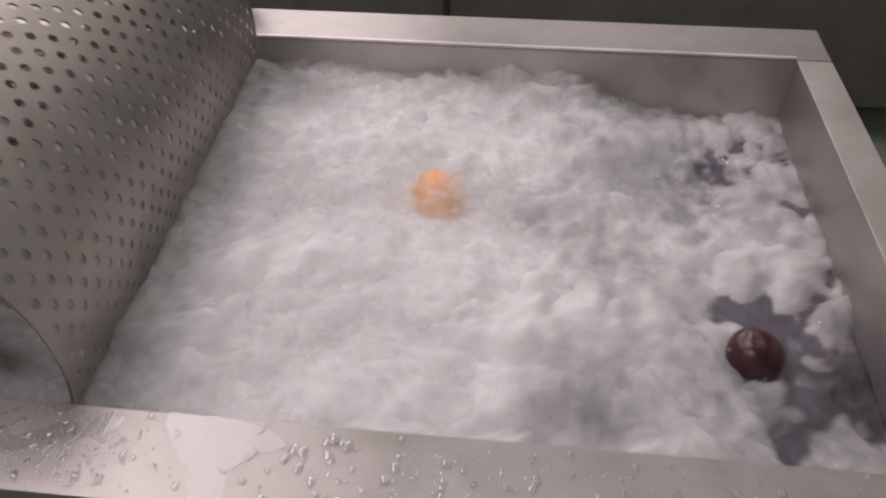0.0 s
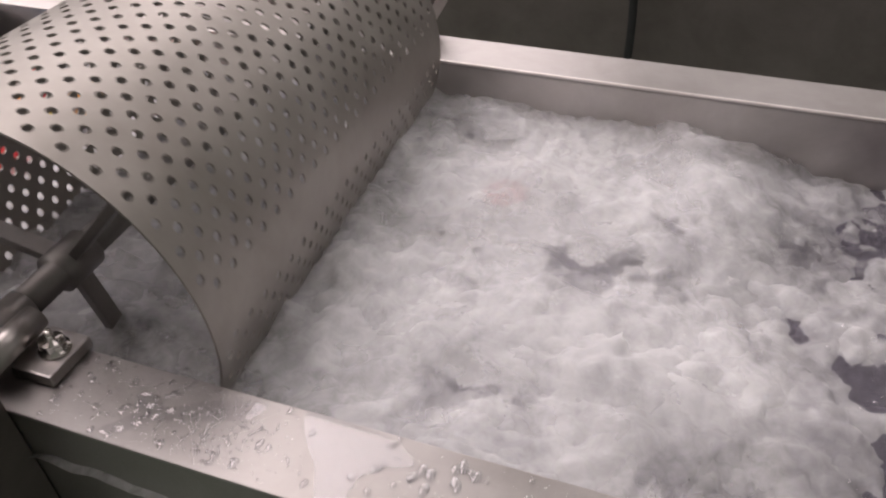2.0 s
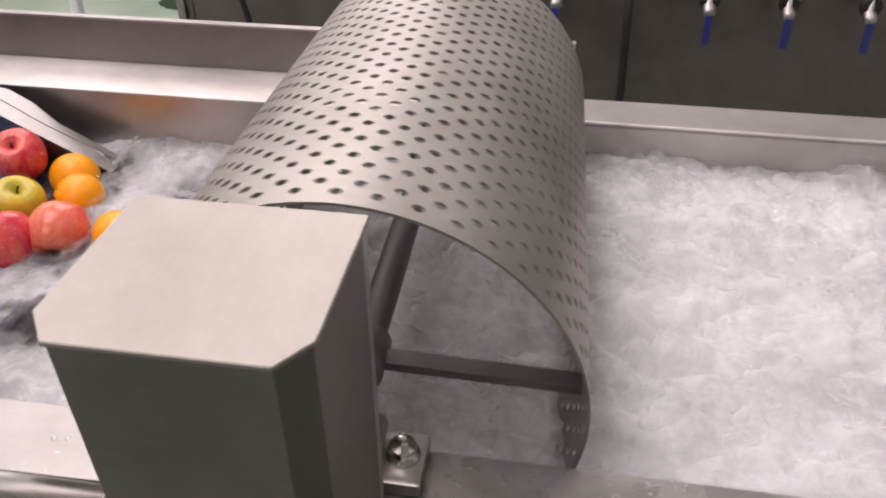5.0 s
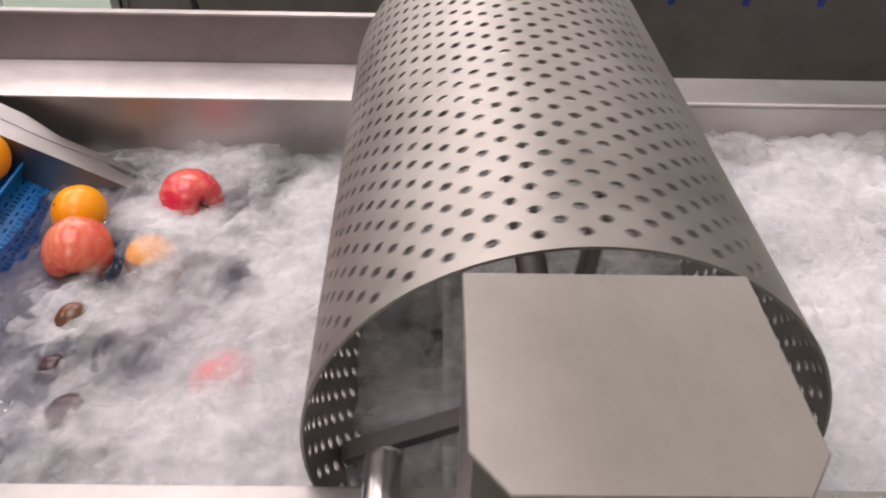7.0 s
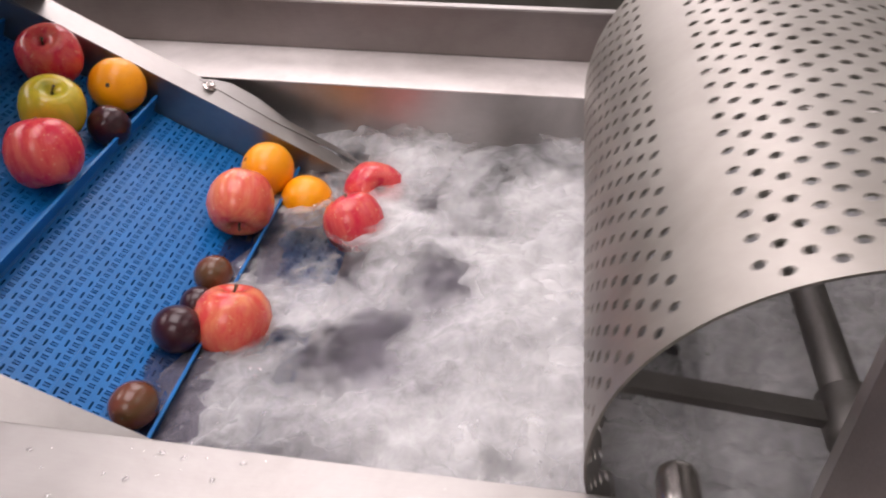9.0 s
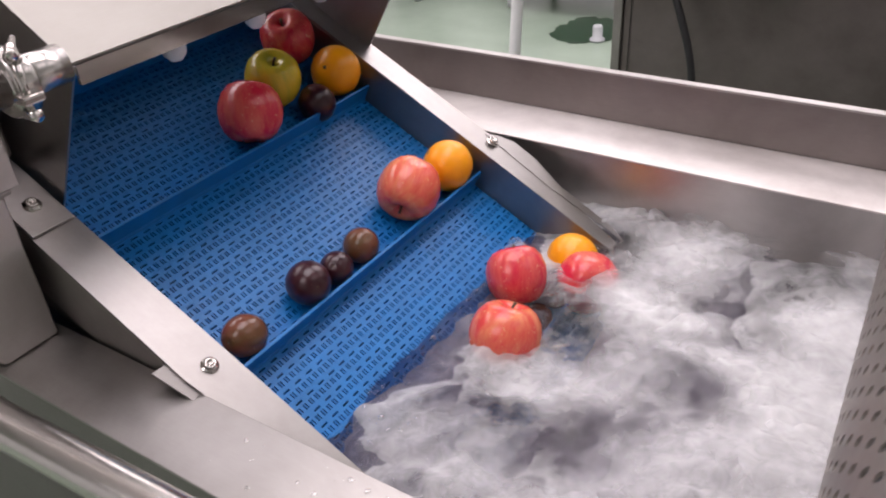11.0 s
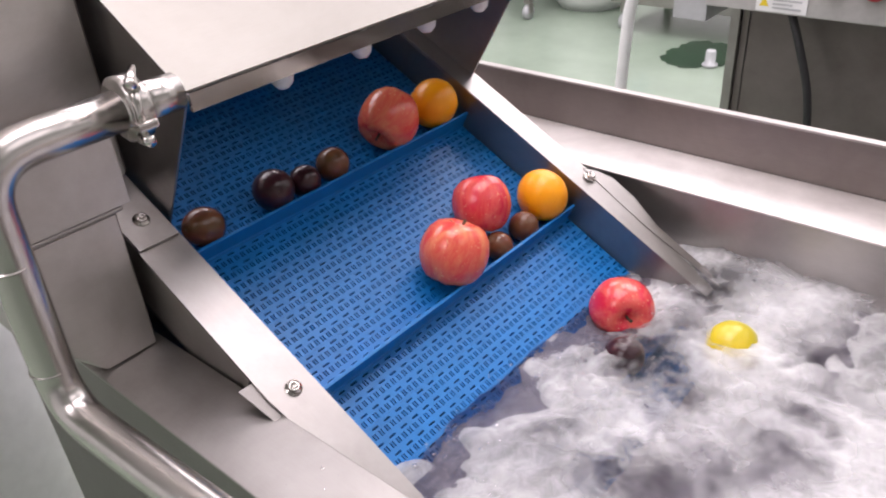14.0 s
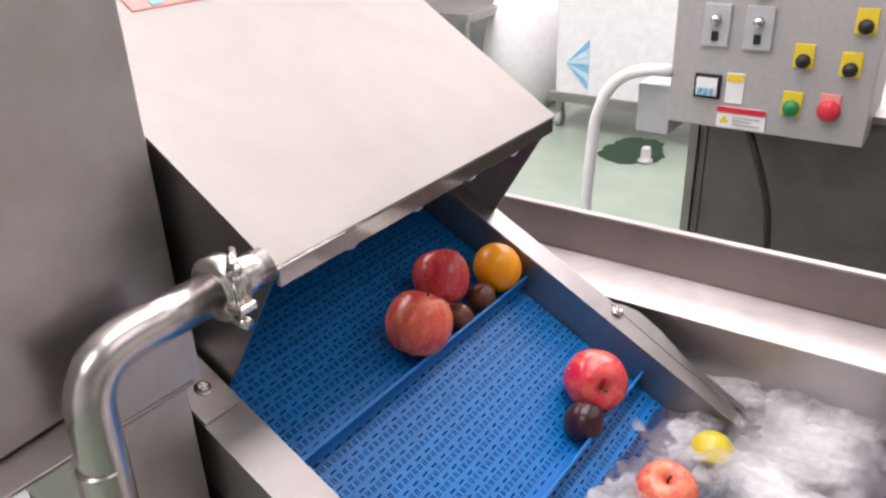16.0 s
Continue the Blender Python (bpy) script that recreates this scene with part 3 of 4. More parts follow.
part("bolt", lathe([(0, 0.022), (0.003, 0.022), (0.004, 0.019), (0.004, 0.012), (0.0095, 0.012), (0.0105, 0.010), (0.0105, 0.003), (0.013, 0.003), (0.013, 0), (0, 0)], 24), CHROME, bearing, "shiny bolt with nut and washer", True).matrix_basis = pose(1.111, -0.019, 0.0125)
rod = thing("support_rod", "polished round steel rod lying across the tank rim", "rod")
part("shaft", tube([(0.937, -0.16, 0.0305), (0.937, -0.006, 0.0305), (0.937, 0.0, 0.0305), (0.937, 0.004, 0.0305), (0.937, 0.006, 0.0305)], [0.0145, 0.0145, 0.0135, 0.0095, 0.003], 28), PIPE, rod, smooth=True)
part("saddle", box(0.927, 0.947, -0.06, -0.03, 0.0004, 0.019, 0.001), STEEL_DARK, rod)
far_bearing = thing("bearing_block", "steel bearing bracket on the far rim behind the drum", "bearing")
part("base_plate", box(1.01, 1.12, 0.592, 0.640, 0.0005, 0.0115, 0.002), STEEL, far_bearing)
part("housing", tube([(DX, 0.600, DZ), (DX, 0.632, DZ)], 0.032, 28), STEEL_DARK, far_bearing, smooth=True)
cover = thing("drive_cover", "plain brushed steel drive cover with chamfered corners beside the drum", "machine cover")
outline = [(0.982, -0.066), (1.110, -0.066), (1.110, -0.163), (1.097, -0.181), (0.996, -0.181), (0.982, -0.163)]
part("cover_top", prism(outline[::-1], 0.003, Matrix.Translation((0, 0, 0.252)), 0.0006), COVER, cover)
inset = [(0.984, -0.0765), (1.108, -0.0765), (1.108, -0.162), (1.096, -0.179), (0.997, -0.179), (0.984, -0.162)]
# sides darker than the top plate: their shade is painted by the steel's colour
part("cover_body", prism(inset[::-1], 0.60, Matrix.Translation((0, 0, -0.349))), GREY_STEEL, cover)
part("back_plate", box(0.984, 1.108, -0.0764, -0.068, 0.03, 0.2515), STEEL_DARK, cover)

# ---- machine behind ----
back = thing("second_machine", "dark grey stainless steel machine with a row of valves", "machine")
# front's dimness is likewise put into its colour
part("body", box(0.13, 3.2, 1.70, 2.4, -0.75, -0.02, 0.004), GREY_STEEL, back)
part("top_rim", box(0.12, 3.21, 1.68, 2.42, -0.019, 0.0, 0.002), STEEL, back)
part("leg", box(0.16, 0.22, 1.73, 1.79, -0.9, -0.751), STEEL, back)
part("corner_post", box(0.105, 0.129, 1.69, 1.73, -0.9, -0.02, 0.002), STEEL, back, "bright folded steel corner post")
part("seam", box(0.150, 0.1515, 1.697, 1.6995, -0.74, -0.03), BLACK, back)
part("leg", box(3.1, 3.16, 1.73, 1.79, -0.9, -0.751), STEEL, back)
part("header_pipe", tube([(1.0, 1.655, -0.09), (3.1, 1.655, -0.09)], 0.02, 16), STEEL_DARK, back, smooth=True)
for i in range(1, 6):
    vx = 0.99 + 0.19 * i
    if i != 2:
        va = set_at(part("valve", tube([(0, 0, 0.06), (0, 0, 0.0), (0, -0.03, -0.012), (0, -0.034, -0.02)], [0.013, 0.017, 0.017, 0.012], 14), STEEL_DARK, back, "dull steel ball valve", True), pose(vx, 1.64, -0.165))
        part("handle", box(-0.009, 0.009, -0.046, -0.038, -0.090, -0.016, 0.003), NAVY, va, "dark blue valve handle")
        set_at(part("flange", lathe([(0, 0.012), (0.022, 0.012), (0.026, 0.008), (0.026, 0.0), (0, 0)], 20), BLACK, va, "black pipe flange", True), pose(0, -0.002, 0.012, 90, 0, 0))
part("black_hose", tube([(1.363, 1.63, -0.12), (1.362, 1.60, -0.2), (1.372, 1.60, -0.4), (1.36, 1.6, -0.74)], 0.011, 12, True, 0.05), BLACK, back, smooth=True)

panel = thing("control_panel", "grey steel control box with knobs, buttons and warning labels", "control panel")
part("case", box(0.07, 0.53, 1.602, 1.80, -0.055, 0.45, 0.004), CASE, panel)
for kx in (0.171, 0.269):
    part("dial_plate", box(kx - 0.032, kx + 0.032, 1.592, 1.6015, 0.145, 0.245, 0.003), GREYP, panel, "pale grey dial plate")
    set_at(part("knob", lathe([(0, 0.018), (0.010, 0.018), (0.012, 0.0), (0, 0)], 18), CHROME, panel, smooth=True), pose(kx, 1.592, 0.21, 90, 0, 0))
    part("display", box(kx - 0.008, kx + 0.008, 1.588, 1.5915, 0.16, 0.182), BLACK, panel)
part("breaker_frame", box(0.133, 0.198, 1.594, 1.6015, 0.018, 0.078, 0.002), BLACK, panel)
part("breaker", box(0.140, 0.191, 1.588, 1.5935, 0.026, 0.07, 0.001), WHITE, panel)
for i in range(3):
    part("switch", box(0.146 + 0.014 * i, 0.154 + 0.014 * i, 1.580, 1.5875, 0.03, 0.046), SKYB, panel, "pale blue breaker switch")
part("notice", box(0.21, 0.252, 1.599, 1.6015, 0.012, 0.085), WHITE, panel, "white paper notice with a yellow head")
part("notice_head", box(0.212, 0.25, 1.597, 1.5985, 0.065, 0.083), YELLOW, panel)
part("warning_label", box(0.196, 0.312, 1.599, 1.6015, -0.05, 0.002), WHITE, panel, "white warning label with a red band")
part("label_band", box(0.196, 0.312, 1.597, 1.5985, -0.012, 0.002), RED, panel)
for i in range(3):
    part("label_text", box(0.235, 0.30 - 0.02 * (i % 2), 1.5975, 1.5985, -0.024 - 0.009 * i, -0.020 - 0.009 * i), GREYP, panel)
part("label_sign", prism([(0.204, -0.038), (0.226, -0.038), (0.215, -0.018)], 0.001, Matrix(((1, 0, 0, 0), (0, 0, 1, 1.5975), (0, 1, 0, 0), (0, 0, 0, 1)))), YELLOW, panel)


def button(x, z, mat, back_mat, r=0.02):
    part("button_plate", box(x - 0.022, x + 0.022, 1.598, 1.6015, z - 0.018, z + 0.038, 0.002), back_mat, panel)
    set_at(part("button", lathe([(0, 0.022), (r * 0.7, 0.022), (r * 0.85, 0.018), (r * 0.85, 0.006), (r, 0.005), (r, 0.0), (0, 0)], 22), mat, panel, smooth=True), pose(x, 1.598, z, 90, 0, 0))


button(0.365, 0.019, GREEN, YELLOW, 0.019)
button(0.447, 0.023, RED, PINK, 0.025)
button(0.375, 0.13, BLACK, YELLOW, 0.016)
button(0.475, 0.12, BLACK, YELLOW, 0.016)
button(0.49, 0.215, BLACK, YELLOW, 0.016)
button(0.268, 0.28, BLACK, YELLOW, 0.016)
part("side_box", box(-0.02, 0.069, 1.62, 1.76, -0.10, 0.03, 0.003), GREYP, panel, "small pale grey side box")
part("power_cable", tube([(0.262, 1.65, -0.056), (0.29, 1.63, -0.10), (0.345, 1.62, -0.24), (0.372, 1.61, -0.45), (0.36, 1.62, -0.89)], 0.0095, 12, True, 0.06), BLACK, panel, smooth=True)
part("white_hose", tube([(0.069, 1.61, 0.072), (0.01, 1.59, 0.075), (-0.05, 1.58, 0.055), (-0.095, 1.58, 0.005), (-0.122, 1.58, -0.08), (-0.135, 1.58, -0.3), (-0.13, 1.6, -0.89)], 0.016, 14, True, 0.03), WHITE, panel, "white flexible hose", True)

# ---- things far behind ----


def worktable(x, y, w, d, h, label):
    t = thing("worktable", label, "table")
    part("top", box(x, x + w, y, y + d, h - 0.05, h, 0.004), STEEL, t)
    for lx in (x + 0.04, x + w - 0.08):
        for ly in (y + 0.04, y + d - 0.08):
            lg = part("leg", box(lx, lx + 0.04, ly, ly + 0.04, -0.80, h - 0.051), STEEL, t)
            part("caster", tube([(lx + 0.005, ly + 0.02, -0.855), (lx + 0.035, ly + 0.02, -0.855)], 0.045, 16), GREYP, lg, "grey rubber caster", True)
            part("caster_fork", box(lx + 0.037, lx + 0.043, ly, ly + 0.04, -0.86, -0.7995), STEEL, lg)
    return t


worktable(-3.1, 3.75, 1.15, 0.7, -0.25, "plain steel table on casters")
worktable(-1.45, 3.85, 1.3, 0.7, -0.685, "low steel table under a white cabinet")
cab = thing("white_cabinet", "white cabinet with a striped pale blue mark", "cabinet")
part("body", box(-1.40, -0.5, 3.86, 4.4, -0.6845, 0.30, 0.01), WHITE, cab)
FRONT = Matrix(((1, 0, 0, 0), (0, 0, 1, 3.853), (0, 1, 0, -0.5), (0, 0, 0, 1)))
for k in range(6):
    h0, h1 = -0.15 + 0.05 * k, -0.15 + 0.05 * (k + 1)
    part("mark", prism([(-1.33, 0.0), (-1.19, h0 + 0.003), (-1.19, h1 - 0.003)], 0.004, FRONT), (SKYB, PALE)[k in (1, 3, 4)], cab, "striped pale blue kite mark")
grey_cab = thing("grey_cabinet", "pale grey equipment cabinet standing by the wall", "cabinet")
part("body", box(-2.78, -2.22, 4.6, 5.1, -0.9, 0.75, 0.01), GREYP, grey_cab)
part("door", box(-2.71, -2.24, 4.585, 4.598, -0.8, 0.7, 0.004), GREYP, grey_cab)
bag = thing("white_sack", "bulging white plastic sack on the floor", "sack")
part("sack_body", lathe([(0, -0.9), (0.2, -0.9), (0.27, -0.8), (0.29, -0.55), (0.26, -0.3), (0.15, -0.15), (0.05, -0.1), (0, -0.12)], 20), WHITE, bag, smooth=True)
part("tied_neck", lathe([(0.045, -0.125), (0.02, -0.085), (0.03, -0.05), (0.07, -0.01), (0.062, 0.0), (0.02, -0.045)], 14), WHITE, bag, "gathered neck of the sack", True)
bag.matrix_basis = pose(-1.85, 4.3, 0)
sack = copy_thing(bag, pose(-0.70, -0.12, 0))
tagged(sack, "crumpled white plastic sack beside the washing tank")
drain = thing("floor_drain", "dark wet patch with a drain stub in the floor", "floor drain")
patch = []
for k in range(72):
    a = k * math.pi / 36
    p = Vector((math.cos(a), math.sin(a), 4))
    r = 0.17 + 0.07 * noise.noise(p * 1.3) + 0.03 * noise.noise(p * 5)
    patch.append((-0.80 + 1.1 * r * p.x, 3.66 + 1.25 * r * p.y))
part("wet_patch", prism(patch, 0.004, Matrix.Translation((0, 0, -0.8995))), WETF, drain)
part("stub", lathe([(0, 0.08), (0.022, 0.08), (0.026, 0.07), (0.026, 0.012), (0.04, 0.01), (0.04, 0), (0, 0)], 16), GREYP, drain, smooth=True).matrix_basis = pose(-0.68, 3.52, -0.8955)
drumcan = thing("white_drum", "white plastic drum standing beyond the tank's end", "container")
part("barrel", lathe([(0, 0.98), (0.2, 0.98), (0.24, 0.93), (0.25, 0.8), (0.25, 0.05), (0.23, 0.0), (0, 0)], 32), WHITE, drumcan, smooth=True)
drumcan.matrix_basis = pose(2.42, 0.62, -0.9)

# ---- fruit ----


def apple_mesh(name, r, skin):
    prof = [(0.0, 0.62), (0.07, 0.66), (0.16, 0.77), (0.30, 0.87), (0.48, 0.90), (0.70, 0.80), (0.89, 0.55), (0.985, 0.22), (1.0, -0.06), (0.94, -0.36),
            (0.80, -0.63), (0.62, -0.81), (0.42, -0.89), (0.27, -0.87), (0.15, -0.78), (0.0, -0.70)]
    bm = lathe([(a * r, b * r) for a, b in prof], 28)
    for v in bm.verts:
        w = 1 + 0.05 * noise.noise(v.co * (1.2 / r) + Vector((r * 900, 0, 0)))
        a = math.atan2(v.co.y, v.co.x)
        w += 0.018 * math.cos(5 * a) * (0.5 - v.co.z / r * 0.5)
        v.co = v.co * w
    return bm


def apple(label, r, skin):
    t = thing("apple", label, "apple", group="fruit in the wash")
    part("flesh", apple_mesh("flesh", r, skin), skin, t, smooth=True)
    part("stem", tube([(0, 0, 0.60 * r), (0.01 * r, 0, 0.8 * r), (0.06 * r, 0.02 * r, 0.98 * r)], [0.05 * r, 0.035 * r, 0.05 * r], 8), STEM, t, smooth=True)
    part("calyx", lathe([(0, -0.66 * r), (0.10 * r, -0.72 * r), (0.17 * r, -0.82 * r), (0.12 * r, -0.74 * r), (0, -0.71 * r)], 10), STEM, t)
    return t


def orange(label, r, skin, stretch=1.0, name="orange"):
    t = thing(name, label, name, group="fruit in the wash")
    bm = bmesh.new()
    bmesh.ops.create_icosphere(bm, subdivisions=4, radius=r)
    for v in bm.verts:
        n = v.co.normalized()
        w = 1 + 0.012 * noise.noise(n * 2.5 + Vector((r * 500, 0, 0)))
        d = math.acos(max(-1, min(1, n.z)))
        w -= 0.05 * math.exp(-(d / 0.16) ** 2)
        if stretch > 1:
            w += 0.10 * math.exp(-(d / 0.25) ** 2) + 0.10 * math.exp(-((math.pi - d) / 0.25) ** 2)
        v.co = v.co * w
        v.co.z *= 0.95 * stretch
    part("peel", bm, skin, t, smooth=True)
    part("navel", lathe([(0, 0.93 * r * stretch), (0.07 * r, 0.92 * r * stretch), (0.10 * r, 0.89 * r * stretch), (0, 0.87 * r * stretch)], 10), STEM, t, smooth=True)
    return t


def plum(label, r, skin):
    t = thing("plum", label, "plum", group="fruit in the wash")
    bm = bmesh.new()
    bmesh.ops.create_icosphere(bm, subdivisions=4, radius=r)
    for v in bm.verts:
        n = v.co.normalized()
        a = math.atan2(n.y, n.x)
        w = 1 - 0.05 * math.exp(-(a / 0.18) ** 2) * (1 - n.z * n.z) - 0.07 * math.exp(-(math.acos(max(-1, min(1, n.z))) / 0.2) ** 2)
        v.co = v.co * w
        v.co.z *= 1.1
    part("skin", bm, skin, t, smooth=True)
    part("stem_scar", lathe([(0, 1.03 * r), (0.07 * r, 1.03 * r), (0.1 * r, 1.0 * r), (0, 0.97 * r)], 8), STEM, t)
    return t


# each: the thing, its size, when and where it rides the belt, its way in the water before (time, x, y, height), and its turn
FRUIT = []
RED_L, PALE_L = "glossy wet red apple", "wet apple with pale red and yellow blush"


def add_fruit(ob, turn, belt_at=None, swim=(), spin=0.0):
    FRUIT.append((ob, turn, belt_at, swim, spin))


# on the belt from the start
add_fruit(apple(RED_L, 0.037, APPLE), (30, 15, 0), (10.2, 0.162, 0.464, 0.112))
add_fruit(apple("yellow-green wet apple on belt", 0.036, APPLE_GREEN), (25, 10, 40), (10.2, 0.205, 0.383, 0.088))
add_fruit(apple("dark red shiny wet apple", 0.039, APPLE), (-20, 25, 80), (10.2, 0.235, 0.308, 0.076))
add_fruit(orange("bright orange with wet dimpled peel", 0.034, ORANGE), (60, 20, 0), (10.2, 0.232, 0.473, 0.072))
add_fruit(plum("small dark purple wet plum", 0.024, PLUM), (40, 0, 0), (10.2, 0.248, 0.411, 0.052))
# second flight
add_fruit(apple(PALE_L, 0.039, APPLE_PALE), (118, -20, 0), (13.5, 0.215, 0.377, 0.086),
          ((6.3, 0.583, 0.341, -0.055), (7, 0.562, 0.368, -0.06), (7.5, 0.523, 0.367, -0.055), (8, 0.516, 0.379, -0.055), (8.5, 0.508, 0.373, -0.055)))
add_fruit(orange("bright orange with wet dimpled peel", 0.034, ORANGE), (20, -50, 0), (13.5, 0.218, 0.460, 0.079),
          ((6.3, 0.551, 0.427, -0.06), (7, 0.537, 0.442, -0.06), (7.5, 0.53, 0.441, -0.06), (8, 0.527, 0.454, -0.06), (8.5, 0.507, 0.457, -0.06)))
add_fruit(plum("small brownish green wet plum", 0.021, PLUM_BROWN), (10, 40, 0), (13.5, 0.2206, 0.269, 0.065),
          ((6.8, 0.60, 0.27, -0.08), (7.5, 0.552, 0.250, -0.062), (8, 0.528, 0.25, -0.068), (8.5, 0.479, 0.257, -0.062)))
add_fruit(plum("small dark purple wet plum", 0.019, PLUM), (50, 0, 30), (13.5, 0.2215, 0.224, 0.0622),
          ((6.8, 0.60, 0.20, -0.085), (7.5, 0.56, 0.214, -0.075), (8, 0.53, 0.20, -0.062), (8.5, 0.474, 0.208, -0.062)))
add_fruit(plum("small dark purple wet plum", 0.024, PLUM), (20, 70, 0), (13.5, 0.2194, 0.180, 0.069),
          ((6.8, 0.64, 0.14, -0.08), (7.5, 0.605, 0.128, -0.062), (8, 0.53, 0.155, -0.07), (8.5, 0.475, 0.161, -0.062)))
add_fruit(plum("small brown wet shiny plum", 0.022, PLUM_BROWN), (70, 10, 0), (13.5, 0.2202, 0.084, 0.0663),
          ((7.2, 0.53, 0.12, -0.08), (8, 0.492, 0.115, -0.062), (8.5, 0.482, 0.082, -0.062)))
# third flight
add_fruit(apple(RED_L, 0.037, APPLE), (-30, 10, 60), (13.5, 0.363, 0.375, 0.005),
          ((6.3, 0.80, 0.16, -0.09), (7.3, 0.76, 0.2, -0.065), (7.5, 0.757, 0.21, -0.055), (8, 0.672, 0.25, -0.075), (8.5, 0.626, 0.356, -0.075), (9, 0.611, 0.393, -0.060), (9.5, 0.579, 0.374, -0.068), (10, 0.553, 0.378, -0.075), (10.2, 0.546, 0.375, -0.075)))
add_fruit(apple(PALE_L, 0.040, APPLE_PALE), (-28, 12, 20), (13.5, 0.393, 0.285, -0.007),
          ((6.3, 0.83, 0.05, -0.12), (7.2, 0.74, 0.05, -0.09), (7.5, 0.714, 0.052, -0.068), (8, 0.593, 0.139, -0.055), (8.5, 0.528, 0.199, -0.055), (9, 0.529, 0.210, -0.060), (9.5, 0.543, 0.261, -0.068), (10, 0.538, 0.292, -0.070), (10.2, 0.535, 0.29, -0.070)))
add_fruit(orange("bright orange with wet dimpled peel", 0.034, ORANGE), (-60, 60, 0), (13.5, 0.392, 0.465, -0.013),
          ((6.3, 0.668, 0.349, -0.06), (6.5, 0.677, 0.359, -0.06), (7, 0.64, 0.38, -0.085), (7.5, 0.608, 0.403, -0.090), (8, 0.595, 0.387, -0.082), (8.5, 0.571, 0.415, -0.07), (9, 0.537, 0.443, -0.070), (9.5, 0.500, 0.465, -0.062), (10, 0.507, 0.464, -0.06), (10.2, 0.507, 0.463, -0.06)))
add_fruit(plum("small brown wet shiny plum", 0.019, PLUM_BROWN), (0, 40, 0), (13.5, 0.398, 0.414, -0.033))
add_fruit(plum("small dark purple wet plum", 0.018, PLUM_BROWN), (30, 0, 0), (13.5, 0.400, 0.360, -0.035))
# fourth flight
add_fruit(apple(RED_L, 0.039, APPLE), (70, 35, 30), (15.5, 0.446, 0.412, -0.037),
          ((6.3, 0.766, 0.456, -0.068), (6.5, 0.738, 0.465, -0.06), (7, 0.663, 0.476, -0.062), (7.5, 0.667, 0.491, -0.068), (8, 0.667, 0.468, -0.062), (8.5, 0.648, 0.457, -0.066), (9, 0.616, 0.473, -0.068),
           (9.5, 0.578, 0.469, -0.072), (10, 0.581, 0.453, -0.075), (10.2, 0.581, 0.45, -0.075), (12.5, 0.542, 0.419, -0.068), (13.5, 0.516, 0.421, -0.062), (14.5, 0.50, 0.410, -0.055)), 18)
add_fruit(plum("small dark purple wet plum", 0.024, PLUM), (0, 30, 0), (15.5, 0.458, 0.358, -0.059))
# still in the water
add_fruit(orange("yellow-green wet lemon in foam", 0.030, LEMON, 1.15, "lemon"), (80, 30, 0), None,
          ((12.5, 0.774, 0.464, -0.078), (13.5, 0.687, 0.436, -0.064), (14, 0.645, 0.42, -0.060), (14.5, 0.61, 0.373, -0.070), (15.3, 0.627, 0.427, -0.076), (15.5, 0.601, 0.421, -0.076), (16, 0.557, 0.450, -0.078)), 30)
add_fruit(apple(PALE_L, 0.038, APPLE_PALE), (20, 20, 0), None,
          ((10.2, 0.80, 0.12, -0.2), (13.5, 0.66, 0.12, -0.17), (14.3, 0.60, 0.15, -0.09), (14.5, 0.597, 0.157, -0.08), (15, 0.58, 0.215, -0.079), (15.3, 0.572, 0.252, -0.077), (15.5, 0.553, 0.275, -0.079), (16, 0.534, 0.358, -0.078)), 25)
add_fruit(orange("yellow wet lemon in foam", 0.033, LEMON, 1.1, "lemon"), (30, 60, 0), None,
          ((10.2, 0.75, 0.16, -0.2), (14.3, 0.62, 0.16, -0.16), (15, 0.56, 0.180, -0.092), (15.3, 0.548, 0.191, -0.086), (15.5, 0.53, 0.205, -0.086), (16, 0.50, 0.22, -0.095)), 25)
# beyond the drum
add_fruit(orange("orange bobbing in dense foam", 0.033, ORANGE), (0, 0, 0), None,
          ((0, 1.497, 0.356, -0.034), (0.4, 1.52, 0.33, -0.11), (1.2, 1.6, 0.30, -0.09), (1.5, 1.592, 0.29, -0.05), (1.9, 1.6, 0.27, -0.10), (2.9, 1.65, 0.29, -0.10), (3.2, 1.639, 0.288, -0.055),
           (3.45, 1.5, 0.28, -0.09), (3.7, 1.389, 0.274, -0.06), (3.85, 1.35, 0.285, -0.055), (4.1, 1.32, 0.3, -0.11), (16, 1.5, 0.3, -0.11)), 60)
add_fruit(apple(RED_L, 0.038, APPLE), (0, 0, 0), None,
          ((0, 1.36, 0.12, -0.10), (0.5, 1.396, 0.14, -0.065), (0.75, 1.6, 0.26, -0.10), (1.0, 1.741, 0.36, -0.058), (1.25, 1.58, 0.33, -0.07), (1.5, 1.424, 0.317, -0.035), (1.9, 1.34, 0.26, -0.10),
           (2.4, 1.28, 0.2, -0.10), (2.7, 1.279, 0.192, -0.045), (2.95, 1.30, 0.17, -0.11), (3.8, 1.5, 0.27, -0.11), (4.2, 1.534, 0.293, -0.06), (4.8, 1.55, 0.3, -0.1), (16, 1.5, 0.2, -0.12)), 70)
